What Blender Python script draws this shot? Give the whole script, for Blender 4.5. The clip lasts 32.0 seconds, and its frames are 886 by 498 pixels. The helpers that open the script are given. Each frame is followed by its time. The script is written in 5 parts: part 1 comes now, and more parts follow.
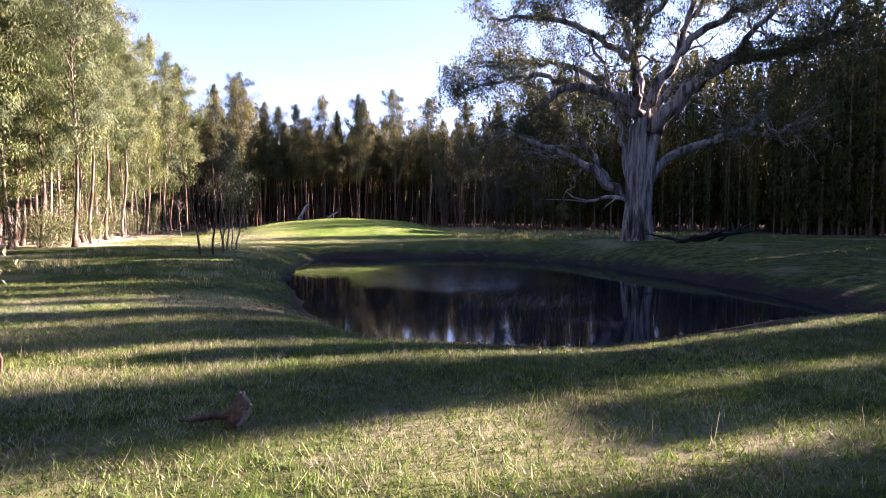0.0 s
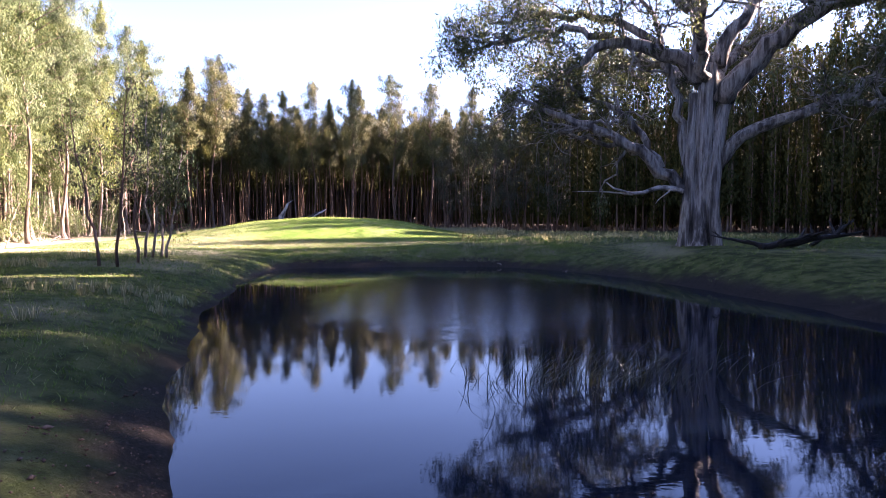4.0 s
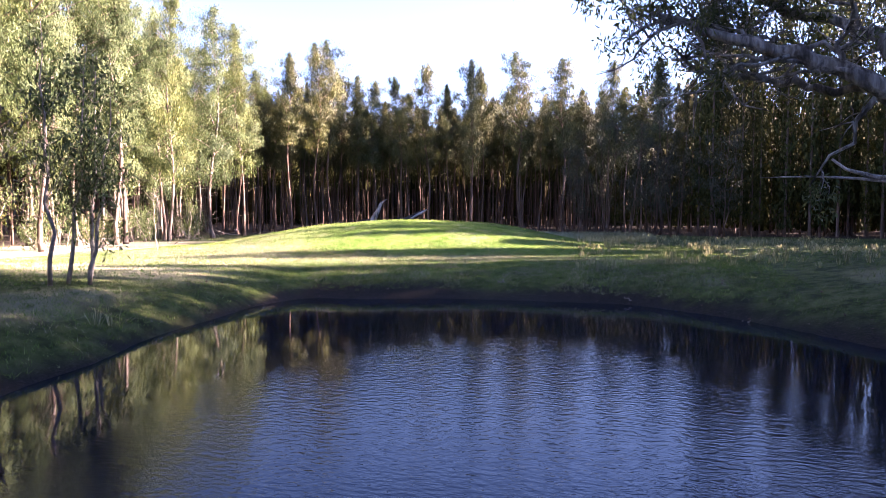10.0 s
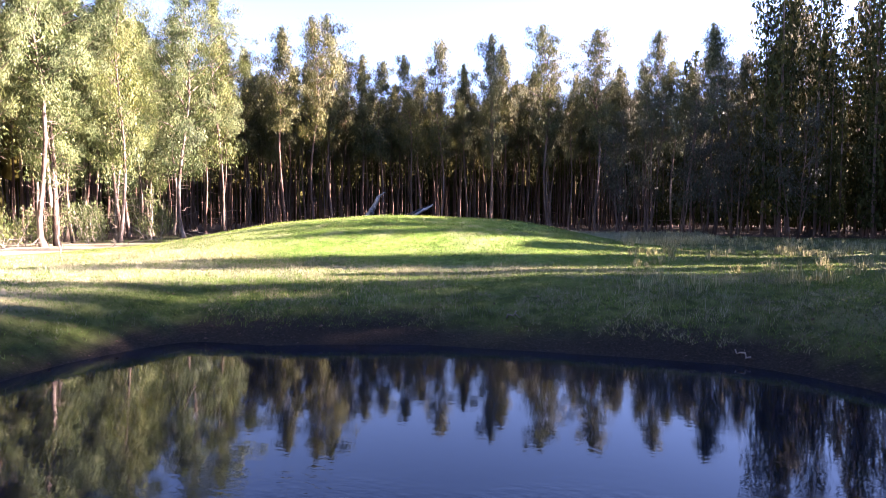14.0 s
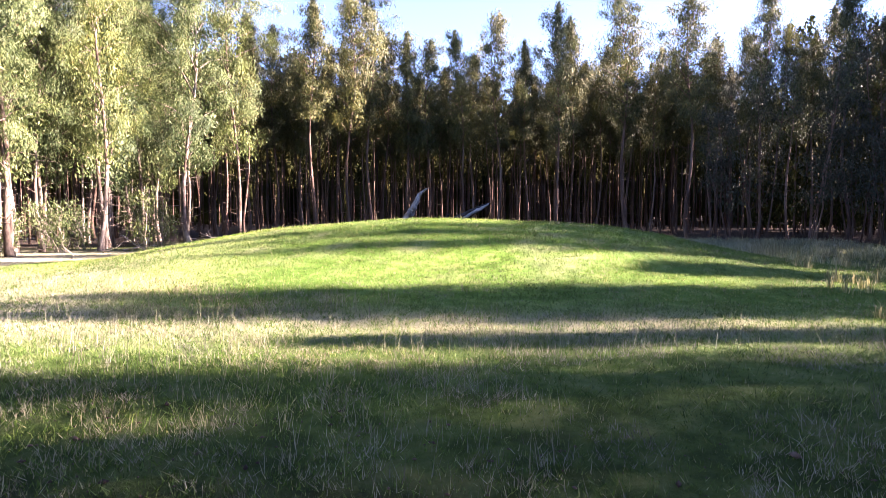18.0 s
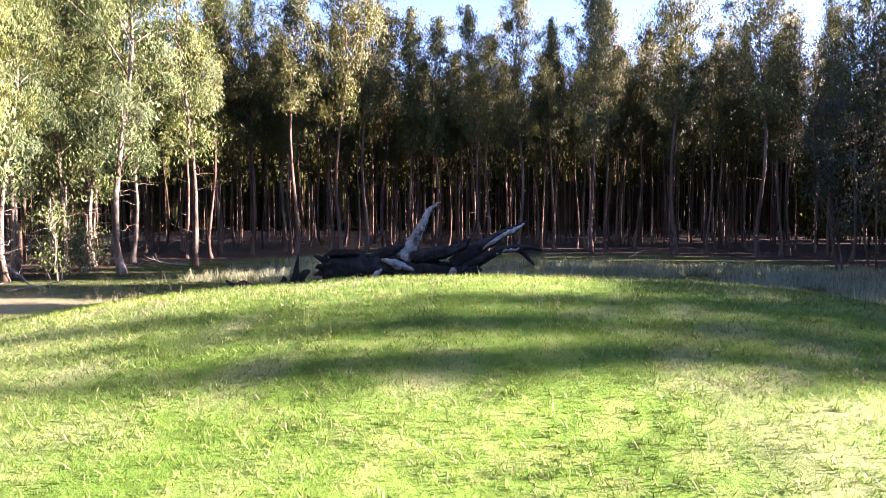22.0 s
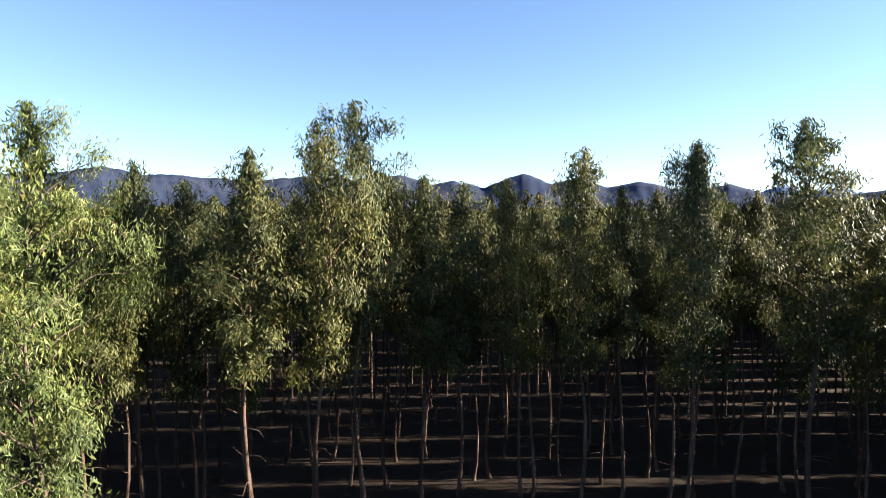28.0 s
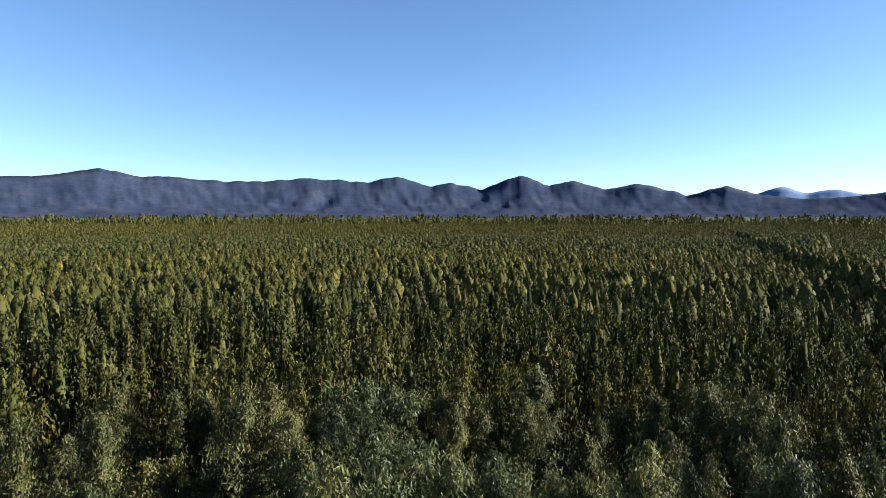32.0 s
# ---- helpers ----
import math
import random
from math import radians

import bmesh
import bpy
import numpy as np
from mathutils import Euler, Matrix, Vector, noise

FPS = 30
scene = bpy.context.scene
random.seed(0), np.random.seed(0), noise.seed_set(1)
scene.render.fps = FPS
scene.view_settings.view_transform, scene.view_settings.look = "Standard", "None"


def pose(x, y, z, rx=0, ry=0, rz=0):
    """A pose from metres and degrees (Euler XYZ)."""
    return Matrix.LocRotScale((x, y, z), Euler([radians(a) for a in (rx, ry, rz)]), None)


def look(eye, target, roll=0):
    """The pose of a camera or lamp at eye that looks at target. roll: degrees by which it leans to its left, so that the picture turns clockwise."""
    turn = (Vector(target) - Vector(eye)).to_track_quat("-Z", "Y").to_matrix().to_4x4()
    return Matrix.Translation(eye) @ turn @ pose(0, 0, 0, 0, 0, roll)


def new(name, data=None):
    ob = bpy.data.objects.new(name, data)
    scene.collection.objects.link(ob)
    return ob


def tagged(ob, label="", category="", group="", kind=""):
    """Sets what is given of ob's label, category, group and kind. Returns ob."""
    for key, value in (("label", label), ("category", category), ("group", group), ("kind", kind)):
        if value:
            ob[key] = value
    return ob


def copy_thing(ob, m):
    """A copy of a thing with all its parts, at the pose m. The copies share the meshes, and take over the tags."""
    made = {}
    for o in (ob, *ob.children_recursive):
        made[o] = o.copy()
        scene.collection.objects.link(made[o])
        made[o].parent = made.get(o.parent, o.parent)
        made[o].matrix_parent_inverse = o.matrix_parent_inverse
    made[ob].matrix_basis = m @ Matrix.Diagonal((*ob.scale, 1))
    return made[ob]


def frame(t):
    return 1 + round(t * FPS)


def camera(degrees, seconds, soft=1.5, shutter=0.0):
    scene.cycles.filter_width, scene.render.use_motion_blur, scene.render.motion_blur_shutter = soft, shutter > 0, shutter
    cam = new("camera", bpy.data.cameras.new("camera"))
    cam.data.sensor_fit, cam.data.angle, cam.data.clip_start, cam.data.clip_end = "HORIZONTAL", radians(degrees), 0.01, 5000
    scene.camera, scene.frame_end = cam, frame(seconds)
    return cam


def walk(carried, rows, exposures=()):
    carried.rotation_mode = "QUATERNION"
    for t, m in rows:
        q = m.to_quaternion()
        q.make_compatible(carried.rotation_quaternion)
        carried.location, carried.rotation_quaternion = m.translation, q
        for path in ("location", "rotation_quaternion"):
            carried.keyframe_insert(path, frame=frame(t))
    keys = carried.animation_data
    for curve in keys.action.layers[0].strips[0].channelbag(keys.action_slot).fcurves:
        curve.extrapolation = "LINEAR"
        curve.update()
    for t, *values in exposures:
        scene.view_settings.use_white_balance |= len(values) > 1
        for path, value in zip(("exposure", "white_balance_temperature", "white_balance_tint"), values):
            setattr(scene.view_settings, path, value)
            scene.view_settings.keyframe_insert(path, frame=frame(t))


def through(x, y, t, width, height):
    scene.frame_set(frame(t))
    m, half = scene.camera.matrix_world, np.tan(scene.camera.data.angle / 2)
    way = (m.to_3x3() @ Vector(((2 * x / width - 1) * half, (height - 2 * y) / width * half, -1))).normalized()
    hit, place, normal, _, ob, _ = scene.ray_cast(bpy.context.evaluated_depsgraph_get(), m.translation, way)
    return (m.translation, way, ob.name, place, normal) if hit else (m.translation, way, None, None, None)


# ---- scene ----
cam = camera(70.7, 32.0, soft=0.6)
PATH = [
    (0, (0.153, 0.04, 2.755), (0.157, 2.037, 2.65), 0.0),
    (0.5, (0.074, 1.139, 2.71), (0.075, 3.136, 2.605), 0.0),
    (1, (-0.008, 2.251, 2.664), (-0.01, 4.248, 2.559), 0.0),
    (2, (-0.121, 4.551, 2.592), (-0.128, 6.548, 2.487), 0.0),
    (3, (0.015, 6.913, 2.575), (0.006, 8.91, 2.47), 0.0),
    (3.5, (0.179, 8.085, 2.59), (0.168, 10.083, 2.486), 0.0),
    (5.5, (0.873, 11.482, 2.621), (0.864, 13.48, 2.516), 0.0),
    (6, (1.145, 12.439, 2.649), (1.113, 14.436, 2.544), 0.0),
    (6.5, (1.409, 13.408, 2.684), (1.326, 15.403, 2.58), 0.0),
    (7, (1.648, 14.394, 2.723), (1.513, 16.387, 2.619), 0.0),
    (7.5, (1.847, 15.401, 2.754), (1.65, 17.388, 2.649), 0.0),
    (8, (1.996, 16.434, 2.768), (1.747, 18.415, 2.663), 0.0),
    (8.5, (2.096, 17.499, 2.769), (1.8, 19.474, 2.664), 0.0),
    (9, (2.15, 18.594, 2.763), (1.827, 20.565, 2.659), 0.0),
    (9.5, (2.161, 19.71, 2.759), (1.776, 21.67, 2.655), 0.0),
    (10, (2.132, 20.84, 2.759), (1.652, 22.778, 2.654), 0.0),
    (10.5, (2.059, 21.978, 2.755), (1.545, 23.908, 2.65), 0.0),
    (11, (1.941, 23.112, 2.74), (1.405, 25.036, 2.635), 0.0),
    (11.5, (1.794, 24.228, 2.713), (1.246, 26.148, 2.608), 0.0),
    (12, (1.652, 25.32, 2.675), (1.099, 27.239, 2.57), 0.0),
    (12.5, (1.543, 26.397, 2.624), (0.987, 28.315, 2.519), 0.0),
    (13, (1.454, 27.473, 2.568), (0.896, 29.391, 2.463), 0.0),
    (13.5, (1.334, 28.549, 2.525), (0.772, 30.465, 2.421), 0.0),
    (14, (1.143, 29.617, 2.518), (0.579, 31.533, 2.413), 0.0),
    (14.5, (0.894, 30.679, 2.554), (0.241, 32.566, 2.449), 0.0),
    (15, (0.631, 31.748, 2.616), (-0.073, 33.618, 2.511), 0.0),
    (15.5, (0.378, 32.83, 2.686), (-0.339, 34.694, 2.581), 0.0),
    (17.5, (-1.216, 36.855, 2.63), (-1.936, 38.717, 2.525), 0.0),
    (18, (-1.592, 38.035, 2.616), (-2.318, 39.895, 2.512), 0.0),
    (18.5, (-2.011, 39.178, 2.62), (-2.742, 41.037, 2.515), 0.0),
    (19, (-2.476, 40.269, 2.64), (-3.207, 42.127, 2.535), 0.0),
    (19.5, (-2.958, 41.321, 2.669), (-3.69, 43.179, 2.564), 0.0),
    (20, (-3.44, 42.355, 2.713), (-4.17, 44.214, 2.609), 0.0),
    (20.5, (-3.937, 43.369, 2.806), (-4.665, 45.229, 2.701), 0.0),
    (21, (-4.457, 44.357, 2.978), (-5.182, 46.218, 2.873), 0.0),
    (21.5, (-4.975, 45.345, 3.23), (-5.702, 47.205, 3.125), 0.0),
    (22, (-5.482, 46.366, 3.561), (-6.215, 48.224, 3.456), 0.0),
    (22.5, (-6.01, 47.416, 3.988), (-6.747, 49.273, 3.883), 0.0),
    (23, (-6.585, 48.476, 4.512), (-7.32, 50.333, 4.408), 0.0),
    (23.5, (-7.189, 49.546, 5.122), (-7.92, 51.405, 5.017), 0.0),
    (24, (-7.789, 50.633, 5.842), (-8.515, 52.493, 5.737), 0.0),
    (24.5, (-8.36, 51.73, 6.729), (-9.081, 53.593, 6.624), 0.0),
    (25, (-8.901, 52.827, 7.803), (-9.617, 54.691, 7.698), 0.0),
    (25.5, (-9.424, 53.916, 9.005), (-10.142, 55.78, 8.9), 0.0),
    (27.5, (-11.445, 58.039, 14.989), (-12.174, 59.898, 14.884), 0.0),
    (28, (-11.965, 59.027, 16.7), (-12.698, 60.885, 16.596), 0.0),
    (28.5, (-12.489, 59.963, 18.404), (-13.22, 61.822, 18.299), 0.0),
    (29, (-13.015, 60.805, 20.078), (-13.745, 62.664, 19.974), 0.0),
    (29.5, (-13.539, 61.536, 21.697), (-14.267, 63.396, 21.592), 0.0),
    (30, (-14.035, 62.167, 23.242), (-14.763, 64.027, 23.138), 0.0),
    (30.5, (-14.474, 62.727, 24.723), (-15.202, 64.587, 24.619), 0.0),
    (31, (-14.857, 63.244, 26.163), (-15.584, 65.104, 26.058), 0.0),
    (31.5, (-15.214, 63.739, 27.573), (-15.94, 65.6, 27.468), 0.0),
    (32, (-15.566, 64.226, 28.96), (-16.291, 66.087, 28.856), 0.0),
]
walk(cam, [(t, look(eye, target, roll)) for t, eye, target, roll in PATH],
     [(0, 3.45, 7000, 44), (4, 3.95, 6900, 43), (14, 4.05, 6750, 43), (18, 3.9, 6700, 39), (23, 3.85, 6550, 37), (24, 4.25, 6300, 41), (25.5, 4.75, 6050, 43), (27.5, 2.95, 6700, 18), (29, 2.3, 6250, 11), (32, 2.05, 6000, 9)])

# ---------------------------------------------------------------- light
SUN_AZ, SUN_EL = radians(67.0), radians(19.0)     # azimuth from +y towards +x
SUN = Vector((math.sin(SUN_AZ) * math.cos(SUN_EL), math.cos(SUN_AZ) * math.cos(SUN_EL), math.sin(SUN_EL)))
world = bpy.data.worlds.new("sky")
scene.world = world
world.use_nodes = True
wn = world.node_tree.nodes
sky = wn.new("ShaderNodeTexSky")
sky.sky_type, sky.sun_disc = "NISHITA", False
sky.sun_elevation, sky.sun_rotation = SUN_EL, SUN_AZ
sky.air_density, sky.dust_density, sky.ozone_density = 0.75, 0.05, 3.0
wn["Background"].inputs["Strength"].default_value = 0.05
world.node_tree.links.new(sky.outputs["Color"], wn["Background"].inputs["Color"])
sun_data = bpy.data.lights.new("sun", "SUN")
sun_data.energy, sun_data.angle, sun_data.color = 5.0, radians(0.53), (1.0, 0.92, 0.78)
sun = new("sun", sun_data)
sun.matrix_world = look(SUN * 300, (0, 0, 0))


# ---------------------------------------------------------------- mesh helpers
rng = np.random.default_rng(7)


def build(name, verts, faces, mat, smooth=False):
    """A mesh object from an (n, 3) array and one or more (m, k) arrays of corners."""
    verts = np.asarray(verts, np.float32)
    faces = [np.asarray(f, np.int32) for f in (faces if isinstance(faces, list) else [faces]) if len(f)]
    me = bpy.data.meshes.new(name)
    loops = np.concatenate([f.ravel() for f in faces])
    totals = np.concatenate([np.full(len(f), f.shape[1], np.int32) for f in faces])
    me.vertices.add(len(verts))
    me.vertices.foreach_set("co", verts.ravel())
    me.loops.add(len(loops))
    me.loops.foreach_set("vertex_index", loops)
    me.polygons.add(len(totals))
    me.polygons.foreach_set("loop_start", np.concatenate([[0], np.cumsum(totals)[:-1]]).astype(np.int32))
    me.polygons.foreach_set("loop_total", totals)
    if smooth:
        me.polygons.foreach_set("use_smooth", np.ones(len(totals), bool))
    me.update(calc_edges=True)
    me.materials.append(mat)
    return new(name, me)


def part(name, verts, faces, mat, parent, label="", smooth=False):
    ob = build(name, verts, faces, mat, smooth)
    ob.parent = parent
    return tagged(ob, label)


def thing(name, label, category, group="", at=None):
    ob = new(name)
    ob.empty_display_size = 0.3
    if at is not None:
        ob.matrix_basis = at
    return tagged(ob, label, category, group)


def tube(points, radii, sides=6, cap=True, rough=0.0):
    """A tapered tube along points: verts, quads, triangles at the end."""
    p = np.asarray(points, float)
    r = np.asarray(radii, float)
    d = np.gradient(p, axis=0)
    d /= np.linalg.norm(d, axis=1, keepdims=True) + 1e-9
    ref = np.array([0.31, 0.95, 0.05]) if abs(d[0, 1]) < 0.8 else np.array([0.95, 0.1, 0.3])
    u = np.cross(d, ref)
    u /= np.linalg.norm(u, axis=1, keepdims=True)
    v = np.cross(d, u)
    a = np.arange(sides) * 2 * np.pi / sides
    rr = r[:, None] * (1 + rough * rng.uniform(-1, 1, (len(p), sides)))
    ring = p[:, None] + rr[..., None] * (np.cos(a)[None, :, None] * u[:, None] + np.sin(a)[None, :, None] * v[:, None])
    i = np.arange(len(p) - 1)[:, None] * sides
    j = np.arange(sides)[None]
    k = (j + 1) % sides
    quads = np.stack([i + j, i + k, i + sides + k, i + sides + j], -1).reshape(-1, 4)
    verts = np.concatenate([ring.reshape(-1, 3), p[-1:], p[:1]])
    n = len(p) * sides
    jj = np.arange(sides)
    tris = np.concatenate([np.stack([n - sides + jj, n - sides + (jj + 1) % sides, np.full(sides, n)], -1),
                           np.stack([(jj + 1) % sides, jj, np.full(sides, n + 1)], -1)]) if cap else np.zeros((0, 3), int)
    return verts, quads, tris


def joined(pieces):
    """One mesh out of many (verts, quads, tris)."""
    vs, qs, ts, n = [], [], [], 0
    for v, q, t in pieces:
        vs.append(v), qs.append(np.asarray(q).reshape(-1, 4) + n), ts.append(np.asarray(t).reshape(-1, 3) + n)
        n += len(v)
    return np.concatenate(vs), [f for f in (np.concatenate(qs), np.concatenate(ts)) if len(f)]


def bent(points, n=8, wobble=0.0):
    """A smooth curve through the points."""
    p = np.asarray(points, float)
    s = np.concatenate([[0], np.cumsum(np.linalg.norm(np.diff(p, axis=0), axis=1))])
    t = np.linspace(0, s[-1], n)
    out = np.stack([np.interp(t, s, p[:, k]) for k in range(3)], 1)
    for _ in range(2):
        out[1:-1] = 0.5 * out[1:-1] + 0.25 * (out[:-2] + out[2:])
    out[1:-1] += rng.normal(0, 1, (n - 2, 3)) * wobble
    return out


def leaf_quads(centres, length, width, droop=1.0, spread=0.7, out=None):
    """Kite-shaped leaves that hang from the given places: verts, quads."""
    n = len(centres)
    d = rng.normal(0, spread, (n, 3)) + np.array([0, 0, -droop])
    d /= np.linalg.norm(d, axis=1, keepdims=True)
    face = rng.normal(0, 1, (n, 3)) if out is None else out + rng.normal(0, 0.3, (n, 3))
    s = np.cross(d, face)
    s /= np.linalg.norm(s, axis=1, keepdims=True) + 1e-9
    ln = (length * rng.uniform(0.7, 1.3, n))[:, None]
    wd = (width * rng.uniform(0.7, 1.3, n))[:, None] / 2
    bow = np.cross(d, s) * ln * 0.12
    v = np.stack([centres, centres + d * ln * 0.45 + s * wd + bow, centres + d * ln + bow * 0.3, centres + d * ln * 0.45 - s * wd + bow], 1)
    return v.reshape(-1, 3), np.arange(4 * n).reshape(-1, 4)


def smoothstep(a, b, x):
    t = np.clip((x - a) / (b - a), 0, 1)
    return t * t * (3 - 2 * t)


# smooth value noise on arrays
GRID = np.random.default_rng(3).uniform(-1, 1, (64, 64))


def bumps(x, y, size):
    u, v = np.asarray(x) / size, np.asarray(y) / size
    i, j = np.floor(u).astype(int), np.floor(v).astype(int)
    f, g = u - i, v - j
    f, g = f * f * (3 - 2 * f), g * g * (3 - 2 * g)
    q = lambda a, b: GRID[a % 64, b % 64]
    return (q(i, j) * (1 - f) + q(i + 1, j) * f) * (1 - g) + (q(i, j + 1) * (1 - f) + q(i + 1, j + 1) * f) * g


def furrowed(p, r, sides, depth):
    """A log with lengthwise cracks and lumps."""
    v, q, t = tube(p, r, sides)
    n = len(p)
    a, s = np.meshgrid(np.arange(sides), np.arange(n))
    k = rng.uniform(0, 60)
    lump = 1 + depth * (1.4 * bumps(a * 9.0 / sides + k, s * 0.14, 1.6) + 1.2 * bumps(a * 1.0 + k, s * 0.05, 1.0) + 0.35 * bumps(a * 1.0, s * 0.5 + k, 1.0))
    ring = v[: n * sides].reshape(n, sides, 3)
    ring = p[:, None] + (ring - p[:, None]) * lump[..., None]
    return np.concatenate([ring.reshape(-1, 3), v[n * sides:]]), q, t


# ---------------------------------------------------------------- the lie of the land
POND = (1.5, 27.0)
SHORE = [(-180, 7.9), (-151, 7.9), (-131, 8.9), (-112, 11.7), (-103, 13.8), (-99, 14.5), (-93, 14.7), (-86, 15.1), (-81, 14.6), (-74, 13.9), (-65, 13.5),
         (-55, 14.2), (-47, 14.2), (-32, 12.0), (-12, 9.3), (17, 8.7), (45, 9.8), (66, 12.1), (76, 13.2), (83, 14.1), (94, 14.2), (105, 14.6), (118, 15.0),
         (124, 15.8), (131, 14.5), (139, 12.4), (157, 9.2), (177, 7.9), (180, 7.9)]


def shore_gap(x, y):
    """Metres from the water's edge, outwards."""
    dx, dy = np.asarray(x) - POND[0], np.asarray(y) - POND[1]
    a = np.degrees(np.arctan2(dy, dx))
    r = np.interp(a, [s[0] for s in SHORE], [s[1] for s in SHORE])
    return np.hypot(dx, dy) - r - 0.12 * bumps(x, y, 1.3)


def near_mud(x, y):
    """How far the bare mud of the near bank reaches inland, as a factor."""
    return 1 + 3.0 * smoothstep(18, 14, y) * smoothstep(-3.5, 0.5, x)


MOUND = (-8.6, 56.6)
MOUND_TURN = radians(21.0)


def mound_frame(x, y):
    dx, dy = np.asarray(x) - MOUND[0], np.asarray(y) - MOUND[1]
    c, s = math.cos(MOUND_TURN), math.sin(MOUND_TURN)
    return dx * c + dy * s, -dx * s + dy * c


def ground_z(x, y):
    x, y = np.asarray(x, float), np.asarray(y, float)
    d = shore_gap(x, y)
    near = np.exp(-(np.hypot(x, y - 45) / 90.0) ** 2)
    z = 0.95 + near * (0.07 * bumps(x, y, 9.0) + 0.035 * bumps(x + 40, y, 2.3) + 0.012 * bumps(x, y + 9, 0.7))
    bank = np.where(d > 0, 1 - np.exp(-np.maximum(d, 0) / 1.7), np.maximum(d * 0.35, -1.3))
    z = np.where(d > 0, z * bank, bank)
    z = z + 0.32 * smoothstep(7.5, 12.0, x) * smoothstep(26, 33, y) * smoothstep(60, 48, y) * smoothstep(0.3, 3, d)
    u, v = mound_frame(x, y)
    w = np.where(v < 0, 5.0, 3.6)
    z = z + 1.5 * np.exp(-np.abs(u / 9.4) ** 3.2) * np.exp(-np.abs(v / w) ** 2.2) * (1 + 0.05 * bumps(x, y, 3.0))
    return z


def lines(lo, hi, step, far):
    mid = np.arange(lo, hi + step / 2, step)
    out, s = [hi], step
    while out[-1] < far:
        s *= 1.16
        out.append(out[-1] + s)
    below, s = [lo], step
    while below[-1] > -far:
        s *= 1.16
        below.append(below[-1] - s)
    return np.concatenate([below[:0:-1], mid, out[1:]])


# ---------------------------------------------------------------- materials
def material(name):
    m = bpy.data.materials.new(name)
    m.use_nodes = True
    return m, m.node_tree.nodes, m.node_tree.links, m.node_tree.nodes["Principled BSDF"]


def ramp(nodes, stops):
    r = nodes.new("ShaderNodeValToRGB")
    e = r.color_ramp.elements
    while len(e) < len(stops):
        e.new(0.5)
    for k, (at, c) in zip(e, stops):
        k.position, k.color = at, (*c, 1)
    return r


def noise_node(nodes, links, scale, detail=4, coords=None, rough=0.6):
    n = nodes.new("ShaderNodeTexNoise")
    n.inputs["Scale"].default_value, n.inputs["Detail"].default_value, n.inputs["Roughness"].default_value = scale, detail, rough
    if coords is not None:
        links.new(coords, n.inputs["Vector"])
    return n


def mixed(nodes, links, a, b, fac, kind="MIX"):
    m = nodes.new("ShaderNodeMix")
    m.data_type, m.blend_type = "RGBA", kind
    for socket, value in ((m.inputs[0], fac), (m.inputs[6], a), (m.inputs[7], b)):
        if isinstance(value, (int, float)):
            socket.default_value = value
        elif isinstance(value, tuple):
            socket.default_value = (*value, 1)
        else:
            links.new(value, socket)
    return m.outputs[2]


def bumped(nodes, links, bsdf, height, strength, distance):
    b = nodes.new("ShaderNodeBump")
    b.inputs["Strength"].default_value, b.inputs["Distance"].default_value = strength, distance
    links.new(height, b.inputs["Height"])
    links.new(b.outputs["Normal"], bsdf.inputs["Normal"])


def leaf_material(name, stops, through=0.3, rough=0.58, spec=0.2):
    m, n, l, b = material(name)
    geo, info = n.new("ShaderNodeNewGeometry"), n.new("ShaderNodeObjectInfo")
    r = ramp(n, stops)
    l.new(geo.outputs["Random Per Island"], r.inputs["Fac"])
    tree = ramp(n, [(0, (0.82, 0.86, 0.84)), (0.5, (1, 1, 1)), (1, (1.1, 1.04, 0.85))])
    l.new(info.outputs["Random"], tree.inputs["Fac"])
    wide = noise_node(n, l, 0.12, 2, geo.outputs["Position"])
    tint = ramp(n, [(0.35, (0.82, 0.9, 0.95)), (0.65, (1.12, 1.06, 0.85))])
    l.new(wide.outputs["Fac"], tint.inputs["Fac"])
    small = noise_node(n, l, 0.4, 2, geo.outputs["Position"])
    clump = ramp(n, [(0.35, (0.68, 0.7, 0.72)), (0.65, (1.25, 1.22, 1.15))])
    l.new(small.outputs["Fac"], clump.inputs["Fac"])
    r2 = mixed(n, l, r.outputs["Color"], clump.outputs["Color"], 1.0, "MULTIPLY")
    c = mixed(n, l, mixed(n, l, r2, tree.outputs["Color"], 1.0, "MULTIPLY"), tint.outputs["Color"], 1.0, "MULTIPLY")
    l.new(c, b.inputs["Base Color"])
    b.inputs["Roughness"].default_value = rough
    b.inputs["Specular IOR Level"].default_value = spec
    t = n.new("ShaderNodeBsdfTranslucent")
    l.new(c, t.inputs["Color"])
    mix = n.new("ShaderNodeMixShader")
    mix.inputs[0].default_value = through
    l.new(b.outputs[0], mix.inputs[1]), l.new(t.outputs[0], mix.inputs[2])
    l.new(mix.outputs[0], n["Material Output"].inputs["Surface"])
    return m


